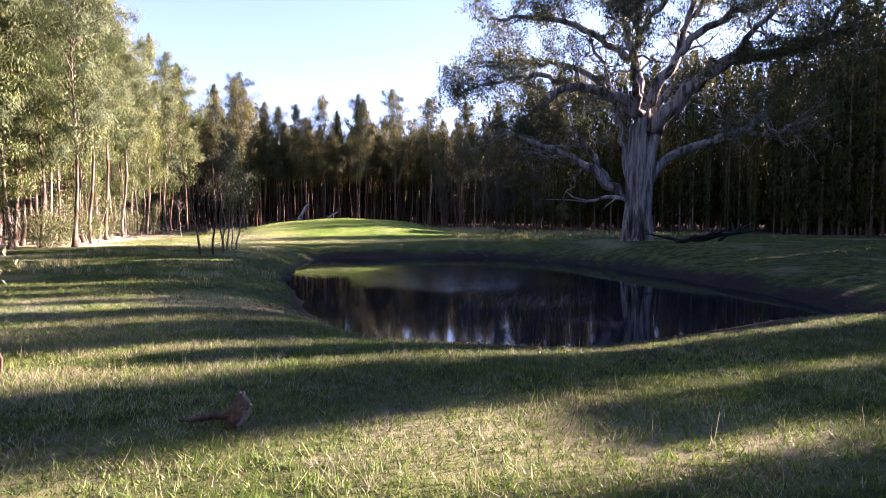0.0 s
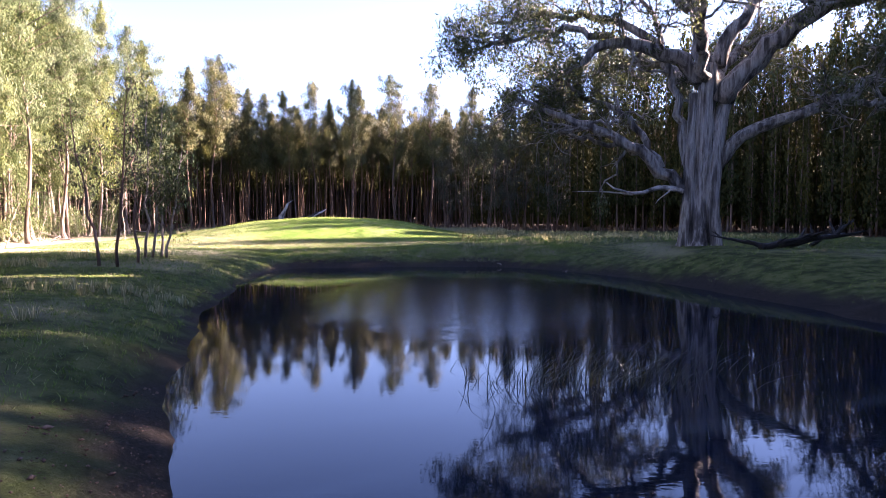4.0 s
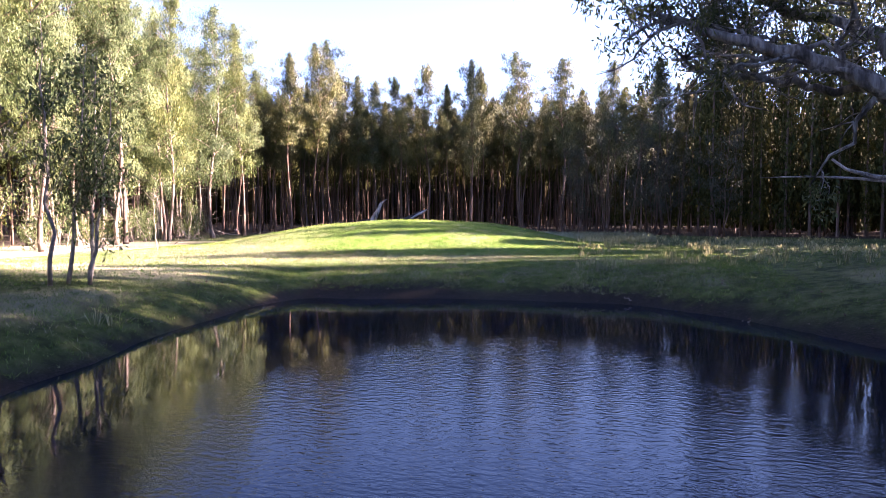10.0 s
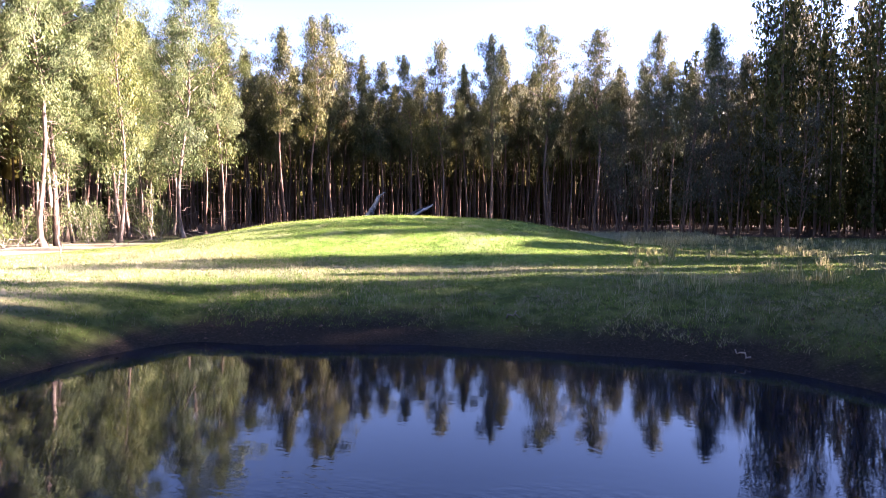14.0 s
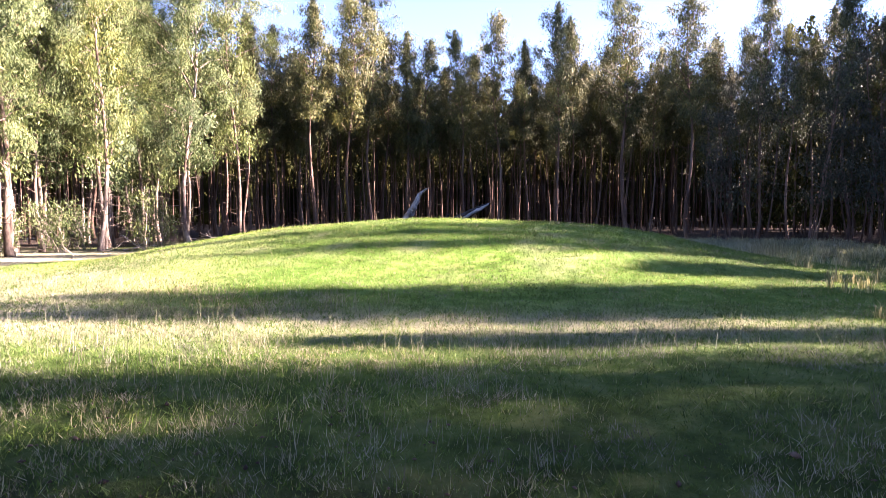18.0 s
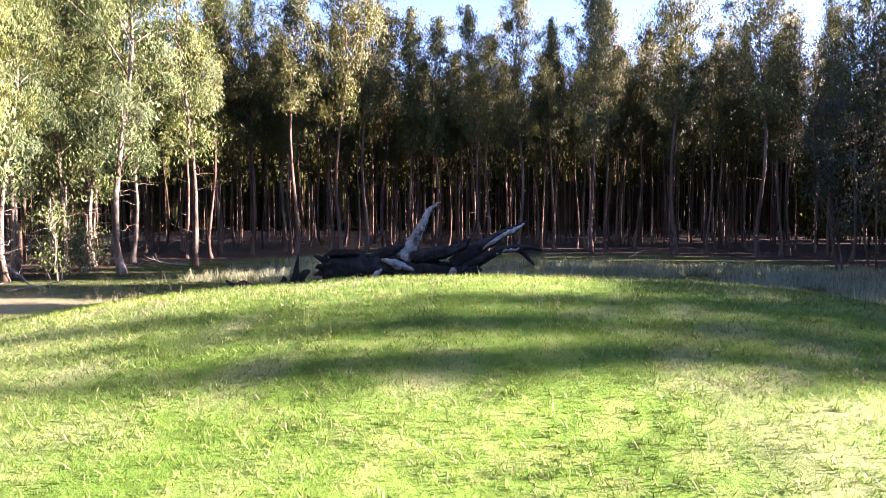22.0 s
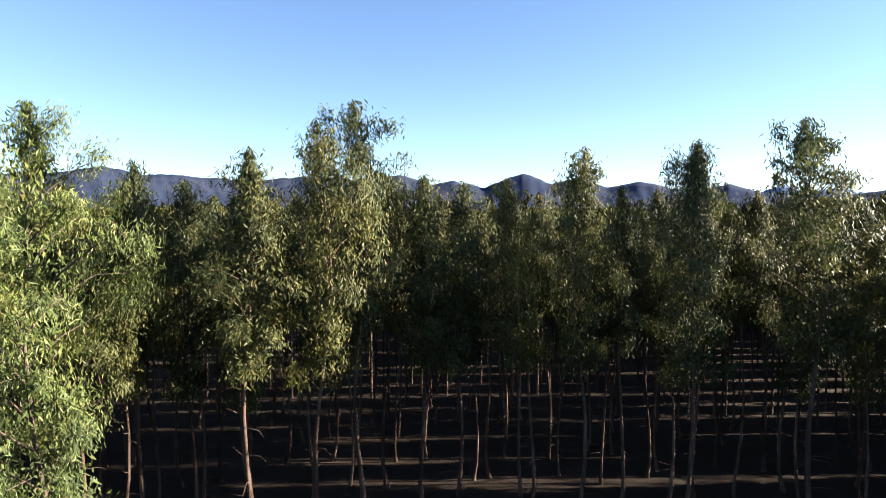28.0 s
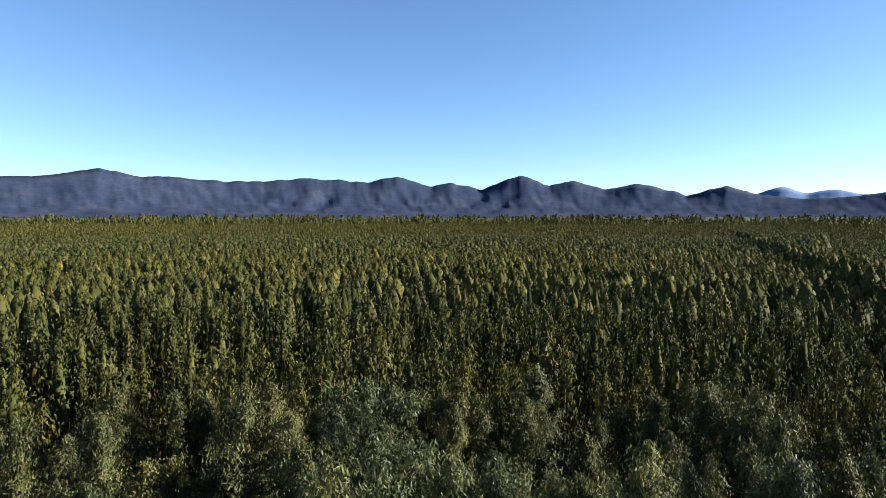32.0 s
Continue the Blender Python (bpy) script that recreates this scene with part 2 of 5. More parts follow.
def bark_material(name, stops, scale=(3, 3, 0.5), grain=9.0, bump=0.6, rough=0.85, deep=0.05, own=0.0):
    m, n, l, b = material(name)
    geo, info = n.new("ShaderNodeNewGeometry"), n.new("ShaderNodeObjectInfo")
    mp = n.new("ShaderNodeMapping")
    mp.inputs["Scale"].default_value = scale
    l.new(geo.outputs["Position"], mp.inputs["Vector"])
    big = noise_node(n, l, 1.0, 5, mp.outputs["Vector"])
    fine = noise_node(n, l, grain, 6, mp.outputs["Vector"], 0.7)
    r = ramp(n, stops)
    l.new(big.outputs["Fac"], r.inputs["Fac"])
    fr = ramp(n, [(0.3, (0.55, 0.52, 0.5)), (0.6, (1.1, 1.1, 1.1))])
    l.new(fine.outputs["Fac"], fr.inputs["Fac"])
    each = ramp(n, [(0, (0.42, 0.36, 0.33)), (0.5, (0.8, 0.76, 0.74)), (1, (1.1, 1.08, 1.05))])
    l.new(info.outputs["Random"], each.inputs["Fac"])
    c = mixed(n, l, r.outputs["Color"], fr.outputs["Color"], 0.8, "MULTIPLY")
    l.new(mixed(n, l, c, each.outputs["Color"], own, "MULTIPLY"), b.inputs["Base Color"])
    b.inputs["Roughness"].default_value = rough
    b.inputs["Specular IOR Level"].default_value = 0.25
    bumped(n, l, b, fine.outputs["Fac"], bump, deep)
    return m


LEAF = leaf_material("gum_leaf", [(0, (0.036, 0.056, 0.02)), (0.45, (0.078, 0.108, 0.04)), (0.8, (0.134, 0.166, 0.068)), (0.96, (0.18, 0.198, 0.095)), (1, (0.16, 0.115, 0.07))], 0.28, 0.55, 0.22)
# Darker copies of gum_leaf: the shade of the back rows is in the colour.
SHADELEAF = leaf_material("shade_toned_gum_leaf", [(0, (0.033, 0.042, 0.018)), (0.45, (0.062, 0.074, 0.03)), (0.8, (0.104, 0.114, 0.046)), (1, (0.14, 0.122, 0.056))], 0.32, 0.55, 0.22)
PLANTLEAF = leaf_material("shade_toned_plantation_leaf", [(0, (0.03, 0.036, 0.015)), (0.5, (0.056, 0.062, 0.025)), (0.9, (0.088, 0.088, 0.033)), (1, (0.11, 0.076, 0.032))], 0.14, 0.65, 0.15)
OLDLEAF = leaf_material("red_gum_leaf", [(0, (0.034, 0.05, 0.026)), (0.6, (0.064, 0.083, 0.04)), (1, (0.125, 0.138, 0.062))], 0.34, 0.55, 0.2)
GREYLEAF = leaf_material("wattle_leaf", [(0, (0.038, 0.046, 0.034)), (0.6, (0.056, 0.064, 0.048)), (1, (0.085, 0.085, 0.062))], 0.3)
# Darkest copy, with the shade inside the plantation and between tree tops mixed in.
DARKLEAF = leaf_material("dark_gum_leaf", [(0, (0.025, 0.029, 0.01)), (0.5, (0.047, 0.048, 0.016)), (0.9, (0.072, 0.068, 0.024)), (1, (0.088, 0.064, 0.024))], 0.1, 0.8, 0.05)
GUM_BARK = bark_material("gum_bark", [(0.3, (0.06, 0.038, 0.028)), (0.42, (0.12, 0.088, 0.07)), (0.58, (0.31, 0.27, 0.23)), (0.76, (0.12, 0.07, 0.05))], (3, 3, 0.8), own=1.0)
# Reddish brown bark, darkened for the shade inside the plantation.
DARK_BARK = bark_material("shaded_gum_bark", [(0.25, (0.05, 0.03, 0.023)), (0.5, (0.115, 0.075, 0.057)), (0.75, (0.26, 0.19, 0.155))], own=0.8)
OLD_BARK = bark_material("old_gum_bark", [(0.34, (0.022, 0.019, 0.018)), (0.45, (0.11, 0.102, 0.096)), (0.53, (0.31, 0.295, 0.275)), (0.62, (0.15, 0.136, 0.125)), (0.72, (0.034, 0.028, 0.025))], (2.6, 2.6, 0.28), 5.0, 1.0, 0.85, 0.14)
CHAR = bark_material("charred_wood", [(0.34, (0.007, 0.006, 0.006)), (0.52, (0.014, 0.012, 0.011)), (0.66, (0.032, 0.028, 0.026)), (0.78, (0.08, 0.073, 0.068))], (2, 2, 2), 8.0, 1.0, 0.7)
GREYWOOD = bark_material("weathered_wood", [(0.33, (0.035, 0.032, 0.03)), (0.47, (0.26, 0.245, 0.235)), (0.7, (0.5, 0.48, 0.46))], (2.5, 2.5, 1.2), 8.0, 1.0)
STICK = bark_material("dead_stick", [(0.3, (0.128, 0.104, 0.088)), (0.6, (0.272, 0.240, 0.208)), (0.8, (0.400, 0.368, 0.336))], (4, 4, 4), 6.0, 0.4)
GRASS = leaf_material("green_grass", [(0, (0.04, 0.085, 0.014)), (0.5, (0.1, 0.178, 0.03)), (0.85, (0.165, 0.23, 0.055)), (1, (0.4, 0.37, 0.2))], 0.4, 0.55, 0.3)
STRAW = leaf_material("dry_grass", [(0, (0.15, 0.135, 0.09)), (0.5, (0.26, 0.24, 0.17)), (1, (0.44, 0.41, 0.31))], 0.35, 0.6, 0.2)
TUSSOCK = leaf_material("tussock_grass", [(0, (0.12, 0.145, 0.08)), (0.5, (0.27, 0.28, 0.18)), (1, (0.5, 0.47, 0.34))], 0.4, 0.6, 0.2)
REED = leaf_material("dark_reed", [(0, (0.02, 0.025, 0.015)), (0.7, (0.04, 0.045, 0.02)), (1, (0.1, 0.09, 0.05))], 0.2, 0.4, 0.4)


def ground_material():
    m, n, l, b = material("pasture_soil")
    geo = n.new("ShaderNodeNewGeometry")
    pos = geo.outputs["Position"]

    def zone(name):
        a = n.new("ShaderNodeAttribute")
        a.attribute_name = name
        return a.outputs["Fac"]

    big, mid, fine = noise_node(n, l, 0.25, 4, pos), noise_node(n, l, 2.2, 5, pos), noise_node(n, l, 22, 5, pos, 0.75)
    green = ramp(n, [(0.4, (0.026, 0.04, 0.009)), (0.5, (0.056, 0.08, 0.018)), (0.62, (0.095, 0.112, 0.036))])
    l.new(mid.outputs["Fac"], green.inputs["Fac"])
    lush = ramp(n, [(0.4, (0.085, 0.17, 0.018)), (0.5, (0.11, 0.225, 0.026)), (0.62, (0.18, 0.265, 0.06))])
    l.new(mid.outputs["Fac"], lush.inputs["Fac"])
    straw = ramp(n, [(0.3, (0.18, 0.165, 0.1)), (0.55, (0.42, 0.38, 0.25)), (0.75, (0.6, 0.55, 0.42))])
    l.new(fine.outputs["Fac"], straw.inputs["Fac"])
    litter = ramp(n, [(0.3, (0.024, 0.017, 0.013)), (0.55, (0.05, 0.036, 0.027)), (0.72, (0.12, 0.09, 0.068))])
    l.new(fine.outputs["Fac"], litter.inputs["Fac"])
    mud = ramp(n, [(0.35, (0.011, 0.009, 0.008)), (0.55, (0.026, 0.021, 0.017)), (0.7, (0.075, 0.062, 0.052))])
    l.new(fine.outputs["Fac"], mud.inputs["Fac"])
    tops = ramp(n, [(0.3, (0.018, 0.024, 0.008)), (0.6, (0.042, 0.048, 0.015)), (0.8, (0.060, 0.060, 0.021))])
    l.new(mid.outputs["Fac"], tops.inputs["Fac"])
    c = mixed(n, l, green.outputs["Color"], lush.outputs["Color"], zone("lush"))
    c = mixed(n, l, c, straw.outputs["Color"], zone("dry"))
    c = mixed(n, l, c, litter.outputs["Color"], zone("litter"))
    c = mixed(n, l, c, mud.outputs["Color"], zone("mud"))
    c = mixed(n, l, c, tops.outputs["Color"], zone("scrub"))
    shade = ramp(n, [(0.3, (0.7, 0.72, 0.75)), (0.7, (1.15, 1.1, 1.05))])
    l.new(big.outputs["Fac"], shade.inputs["Fac"])
    l.new(mixed(n, l, c, shade.outputs["Color"], 0.8, "MULTIPLY"), b.inputs["Base Color"])
    b.inputs["Roughness"].default_value = 0.95
    b.inputs["Specular IOR Level"].default_value = 0.15
    bumped(n, l, b, fine.outputs["Fac"], 1.0, 0.09)
    return m


def water_material():
    m, n, l, b = material("pond_water")
    geo = n.new("ShaderNodeNewGeometry")
    mp = n.new("ShaderNodeMapping")
    mp.inputs["Scale"].default_value, mp.inputs["Rotation"].default_value = (1.0, 2.2, 1), (0, 0, 0.35)
    l.new(geo.outputs["Position"], mp.inputs["Vector"])
    ripple = noise_node(n, l, 5.5, 3, mp.outputs["Vector"], 0.5)
    patch = noise_node(n, l, 0.3, 3, geo.outputs["Position"])
    away = n.new("ShaderNodeVectorMath")
    away.operation = "DISTANCE"
    away.inputs[1].default_value = (1.2, 28.5, 0)
    oval = n.new("ShaderNodeMapping")
    oval.inputs["Scale"].default_value = (1.45, 1.0, 1.0)
    l.new(geo.outputs["Position"], oval.inputs["Vector"]), l.new(oval.outputs["Vector"], away.inputs[0])
    edge = n.new("ShaderNodeMath")
    edge.operation = "MULTIPLY_ADD"
    edge.inputs[1].default_value = 6.0
    l.new(patch.outputs["Fac"], edge.inputs[0]), l.new(away.outputs["Value"], edge.inputs[2])
    span = n.new("ShaderNodeMapRange")
    span.inputs["From Min"].default_value, span.inputs["From Max"].default_value = 8.0, 10.5
    l.new(edge.outputs[0], span.inputs["Value"])
    pr = ramp(n, [(0.0, (1, 1, 1)), (1.0, (0.06, 0.06, 0.06))])
    l.new(span.outputs["Result"], pr.inputs["Fac"])
    mul = n.new("ShaderNodeMath")
    mul.operation = "MULTIPLY"
    l.new(ripple.outputs["Fac"], mul.inputs[0]), l.new(pr.outputs["Color"], mul.inputs[1])
    # Sky blue is put into the base colour and the tint of reflections.
    b.inputs["Base Color"].default_value = (0.002, 0.005, 0.012, 1)
    b.inputs["Roughness"].default_value = 0.015
    b.inputs["IOR"].default_value = 1.333
    b.inputs["Specular Tint"].default_value = (0.15, 0.5, 1.0, 1)
    bumped(n, l, b, mul.outputs[0], 0.3, 0.03)
    return m


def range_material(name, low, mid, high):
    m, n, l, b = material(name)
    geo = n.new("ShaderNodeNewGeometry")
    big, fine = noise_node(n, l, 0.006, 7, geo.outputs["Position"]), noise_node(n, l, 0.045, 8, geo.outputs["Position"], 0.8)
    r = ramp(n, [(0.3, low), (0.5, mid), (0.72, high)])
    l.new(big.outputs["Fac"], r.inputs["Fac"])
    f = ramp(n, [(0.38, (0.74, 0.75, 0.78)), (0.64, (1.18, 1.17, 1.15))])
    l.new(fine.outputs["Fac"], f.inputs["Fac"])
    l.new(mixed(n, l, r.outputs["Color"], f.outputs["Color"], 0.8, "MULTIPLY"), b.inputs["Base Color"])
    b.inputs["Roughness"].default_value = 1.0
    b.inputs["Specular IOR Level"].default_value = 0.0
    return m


# The blue of both ranges is distance haze put into their base colour.
SOIL, WATER, RANGE = ground_material(), water_material(), range_material("haze_blue_range", (0.024, 0.033, 0.06), (0.032, 0.041, 0.07), (0.05, 0.056, 0.082))
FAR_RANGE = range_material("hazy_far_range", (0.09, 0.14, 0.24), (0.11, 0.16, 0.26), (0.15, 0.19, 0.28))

# ---------------------------------------------------------------- ground, water, range
# the clearing's edge as a ring of corners, trees stand outside it
CLEARING = [(-20.5, 12), (-21.5, 36), (-26, 50), (-29, 62), (-33, 74), (-29, 84), (-20, 89), (-6, 90.5), (6, 84), (18, 82), (28, 76.5),
            (35, 67), (32.5, 45), (30.5, 22), (29, 0), (29, -22), (-18, -24), (-19.5, -6)]


def in_clearing(x, y):
    x, y = np.asarray(x, float), np.asarray(y, float)
    inside = np.zeros(x.shape, bool)
    for (x1, y1), (x2, y2) in zip(CLEARING, CLEARING[1:] + CLEARING[:1]):
        cross = (y1 > y) != (y2 > y)
        inside ^= cross & (x < (x2 - x1) * (y - y1) / (y2 - y1 + 1e-9) + x1)
    return inside


def edge_gap(x, y):
    """Metres from the clearing's edge, outwards positive."""
    x, y = np.asarray(x, float), np.asarray(y, float)
    best = np.full(x.shape, 1e9)
    for (x1, y1), (x2, y2) in zip(CLEARING, CLEARING[1:] + CLEARING[:1]):
        dx, dy = x2 - x1, y2 - y1
        t = np.clip(((x - x1) * dx + (y - y1) * dy) / (dx * dx + dy * dy), 0, 1)
        best = np.minimum(best, np.hypot(x - x1 - t * dx, y - y1 - t * dy))
    return np.where(in_clearing(x, y), -best, best)


def make_ground():
    xs, ys = lines(-34, 46, 0.5, 4700), lines(-6, 96, 0.5, 4700)
    gx, gy = np.meshgrid(xs, ys)
    gz = ground_z(gx, gy)
    far = np.hypot(gx + 15, gy - 64)
    gz = gz + smoothstep(1100, 1500, far) * (14.0 + 3.0 * bumps(gx, gy, 60.0)) + smoothstep(2300, 3600, far) * 12
    v = np.stack([gx, gy, gz], -1).reshape(-1, 3)
    w, h = len(xs), len(ys)
    i = (np.arange(h - 1)[:, None] * w + np.arange(w - 1)[None]).ravel()
    ob = build("ground", v, np.stack([i, i + 1, i + w + 1, i + w], -1), SOIL, True)
    x, y = v[:, 0], v[:, 1]
    d, e = shore_gap(x, y), edge_gap(x, y)
    uu, vv = mound_frame(x, y)
    zones = {
        "mud": 1 - smoothstep(0.45, 1.2, d / near_mud(x, y) * (1 + 2.2 * smoothstep(-3, -7, x) * smoothstep(40, 34, y)) + 0.5 * bumps(x, y, 1.7)),
        "litter": smoothstep(-2.0, 1.2, e + 1.8 * bumps(x, y, 4.0) - 6.0 * smoothstep(-17, -20, x) * smoothstep(68, 58, y)),
        "lush": np.clip(np.exp(-np.abs(uu / 10.5) ** 4) * np.exp(-np.abs(vv / np.where(vv < 0, 13.0, 7.0)) ** 4) * 1.1, 0, 1) * 0.9,
        "dry": np.clip((1 - 0.95 * np.exp(-np.abs(uu / 10.0) ** 4) * np.exp(-np.abs(vv / 7.0) ** 4)) * smoothstep(-9.5, -13.0, x + 0.1 * (y - 45)) * smoothstep(35, 39, y) * smoothstep(64, 55, y) + 0.75 * np.exp(-((vv + 10.2) / 1.1) ** 2) * smoothstep(8, 4, uu) + 0.45 * smoothstep(-1.0, -4.0, x) * smoothstep(13, 9, y) * smoothstep(-0.3, 0.5, bumps(x, y, 0.9)) + 0.4 * smoothstep(0.1, 0.7, bumps(x, y, 2.6)) * (1 - 0.85 * smoothstep(40, 44, y)) + 0.45 * smoothstep(0.25, 0.8, bumps(x, y, 1.1) + 0.5 * bumps(x, y, 0.5)) * np.exp(-np.abs(vv / 6.0) ** 4 - np.abs(uu / 10.0) ** 4), 0, 1) * smoothstep(1.2, 3.0, d),
        "scrub": smoothstep(1000, 1300, far.ravel()),
    }
    for name, value in zones.items():
        ob.data.attributes.new(name, "FLOAT", "POINT").data.foreach_set("value", value.astype(np.float32))
    return tagged(ob, "grassy paddock ground with a muddy bank and leaf litter", "ground", kind="structure")


make_ground()
a = np.radians(np.arange(0, 360, 3.0))
ring = [np.stack([POND[0] + np.cos(a) * k * (np.interp((np.degrees(a) + 180) % 360 - 180, [s[0] for s in SHORE], [s[1] for s in SHORE]) + 0.6),
                  POND[1] + np.sin(a) * k * (np.interp((np.degrees(a) + 180) % 360 - 180, [s[0] for s in SHORE], [s[1] for s in SHORE]) + 0.6), 0 * a], 1) for k in (1.0, 0.5)]
n = len(a)
i = np.arange(n)
tagged(build("pond_water", np.concatenate([*ring, [[*POND, 0]]]), [np.stack([i, (i + 1) % n, n + (i + 1) % n, n + i], -1), np.stack([n + i, n + (i + 1) % n, np.full(n, 2 * n)], -1)], WATER),
       "dark still pond water with light ripples", "water", kind="structure")

# the range's crest: bearings in degrees left of +y, heights
CREST = [(90, 200), (76, 215), (66, 235), (60, 238), (56.5, 232), (53, 246), (49.9, 288), (47.2, 244), (45, 256), (42, 240), (40, 232), (36.6, 232), (33.5, 262), (31.2, 250), (28.4, 232),
         (25.4, 272), (22.4, 206), (20.5, 236), (17.7, 192), (15.9, 244), (14.3, 282), (11.9, 212), (9.2, 240), (6.9, 182), (4.1, 226), (0.1, 146), (-3.1, 202), (-5.4, 140), (-7.3, 122), (-8.9, 112),
         (-10.8, 118), (-12.5, 132), (-15.5, 166), (-22, 150), (-34, 120)]


FAR_PEAKS = [(4, 100), (0, 130), (-3, 150), (-5.4, 190), (-6.8, 236), (-7.4, 238), (-8.9, 185), (-10.4, 214), (-11, 214), (-12.5, 180), (-16, 160), (-26, 130)]


def make_range(label, crest_line, b0, b1, away, mat):
    b = np.arange(b0, b1, 0.16)
    f = np.linspace(0, 1, 26)
    gb, gf = np.meshgrid(b, f)
    crest = np.interp(b, [c[0] for c in crest_line[::-1]], [c[1] for c in crest_line[::-1]])
    for _ in range(2):
        crest[1:-1] = 0.5 * crest[1:-1] + 0.25 * (crest[2:] + crest[:-2])
    crest += 7 * bumps(b * 10, b * 0, 9.0) + 3 * bumps(b * 10, b * 0 + 9, 2.7)
    broad = crest.copy()
    for _ in range(400):
        broad[1:-1] = 0.5 * broad[1:-1] + 0.25 * (broad[2:] + broad[:-2])
    dist = away * (2900 + 1150 * np.minimum(gf, 0.8) / 0.8 + 350 * np.maximum(gf - 0.8, 0) / 0.2)
    rise = np.where(gf < 0.8, 0.25 * gf / 0.8 + 0.75 * (gf / 0.8) ** 3.2, 1 - 1.2 * (gf - 0.8) / 0.2)
    gully = 1 + (0.10 * bumps(gb * 10 + gf * 60, gf * 30, 16.0) + 0.06 * bumps(gb * 10 - gf * 50, gf * 60, 6.0) + 0.03 * bumps(gb * 10, gf * 90, 2.5)) * np.sin(np.pi * np.clip(gf / 0.8, 0, 1))
    r = np.radians(gb)
    v = np.stack([-15.6 - np.sin(r) * dist, 64 + np.cos(r) * dist, 12 + (broad[None] + (crest - broad)[None] * np.clip(rise, 0, 1) ** 1.5) * rise * gully], -1).reshape(-1, 3)
    w, h = len(b), len(f)
    i = (np.arange(h - 1)[:, None] * w + np.arange(w - 1)[None]).ravel()
    tagged(build("mountain_range", v, np.stack([i, i + w, i + w + 1, i + 1], -1), mat, True), label, "mountains", kind="structure")


make_range("long mountain range coloured blue-grey for haze, beyond the plantation", CREST, -32, 82, 1.0, RANGE)
make_range("far peaks coloured pale blue for haze, beyond the end of the range", FAR_PEAKS, -24, 2, 1.35, FAR_RANGE)


# ---------------------------------------------------------------- plantation gums
def crown_reach(d, width):
    """Radius of a blunt conical crown, d metres below its top."""
    return width * np.clip(d / 5.6, 0, 1) ** 0.68


def gum_shape(height, low, leaves, width, bare=12):
    """Trunk, limbs and leaves of one blue gum: three (verts, faces)."""
    lean = rng.normal(0, 0.25, 2)
    zs = np.concatenate([[-0.15, 0.12, 0.5], np.linspace(1.5, height - 0.4, 9)])
    sway = np.stack([lean[0] * (np.maximum(zs, 0) / height) ** 1.5 + 0.24 * np.sin(zs * 0.42 + lean[1] * 9) * np.clip(zs, 0, 1), lean[1] * (np.maximum(zs, 0) / height) ** 1.5 + 0.2 * np.cos(zs * 0.38 + lean[0] * 9) * np.clip(zs, 0, 1), zs], 1)
    r0 = 0.011 * height / 2 * 1.15
    rad = r0 * (1 - 0.93 * np.clip(zs / height, 0, 1) ** 0.9) * np.where(zs < 0.3, 1.5, np.where(zs < 0.8, 1.15, 1.0))
    trunk = joined([tube(sway, rad, 8, rough=0.06)])
    limbs, spots = [], []
    count = 36
    for k in range(count):
        f = ((k + rng.uniform(0, 1)) / count) ** 0.9
        z = low * height + (0.97 - low) * height * f
        base = np.array([np.interp(z, zs, sway[:, 0]), np.interp(z, zs, sway[:, 1]), z])
        reach = crown_reach((1 - f) * (0.97 - low) * height, width) * rng.uniform(0.7, 1.25) * (0.6 + 0.4 * smoothstep(0, 0.25, f)) + 0.25
        a = k * 2.4 + rng.normal(0, 0.5)
        reach *= 1 + 0.3 * math.sin(2 * a + lean[0] * 9 + 5 * f)
        out = np.array([math.cos(a), math.sin(a), 0])
        mid = base + out * reach * 0.5 + np.array([0, 0, reach * rng.uniform(0.45, 0.8)])
        tip = base + out * reach + np.array([0, 0, reach * rng.uniform(0.4, 0.9)])
        p = bent([base, mid, tip], 4, 0.04)
        limbs.append(tube(p, np.linspace(0.014 + 0.009 * reach, 0.006, 4), 4, cap=False))
        clumps = 2 + int(reach * 1.7)
        for c in range(clumps):
            g = rng.uniform(0.35, 1.05)
            spots.append((base + (tip - base) * g + (mid - (base + tip) / 2) * (1 - abs(2 * g - 1)) * 0.7 + rng.normal(0, 0.13, 3), rng.uniform(0.22, 0.56)))
    for k in range(11):
        spots.append((np.array([sway[-1, 0], sway[-1, 1], height - 0.05 - 0.3 * k]) + rng.normal(0, 0.03 + 0.012 * k, 3), 0.16 + 0.035 * k))
    for k in range(bare):
        z = rng.uniform(0.04, low) * height
        base = np.array([np.interp(z, zs, sway[:, 0]), np.interp(z, zs, sway[:, 1]), z])
        a = rng.uniform(0, 6.28)
        ln = rng.uniform(0.4, 1.5)
        limbs.append(tube(bent([base, base + np.array([math.cos(a), math.sin(a), 0.25]) * ln * 0.6, base + np.array([math.cos(a), math.sin(a), rng.uniform(-0.3, 0.6)]) * ln], 4, 0.05), np.linspace(0.022, 0.006, 4), 4, cap=False))
    per = max(4, leaves // len(spots))
    cs = np.concatenate([c + np.clip(rng.normal(0, 1, (per, 3)), -1.7, 1.7) * [s * 0.58, s * 0.58, s * 0.75] for c, s in spots])
    f = rng.uniform(0, 0.9, 2000)
    z = height * (low + (1 - low) * f)
    t, q = rng.uniform(0, 6.28, 2000), crown_reach(height - z, width) * 0.55 * np.sqrt(rng.uniform(0, 1, 2000))
    core = np.stack([np.interp(z, zs, sway[:, 0]) + np.cos(t) * q, np.interp(z, zs, sway[:, 1]) + np.sin(t) * q, z + 0.35], 1)
    return trunk, joined(limbs), cs, core


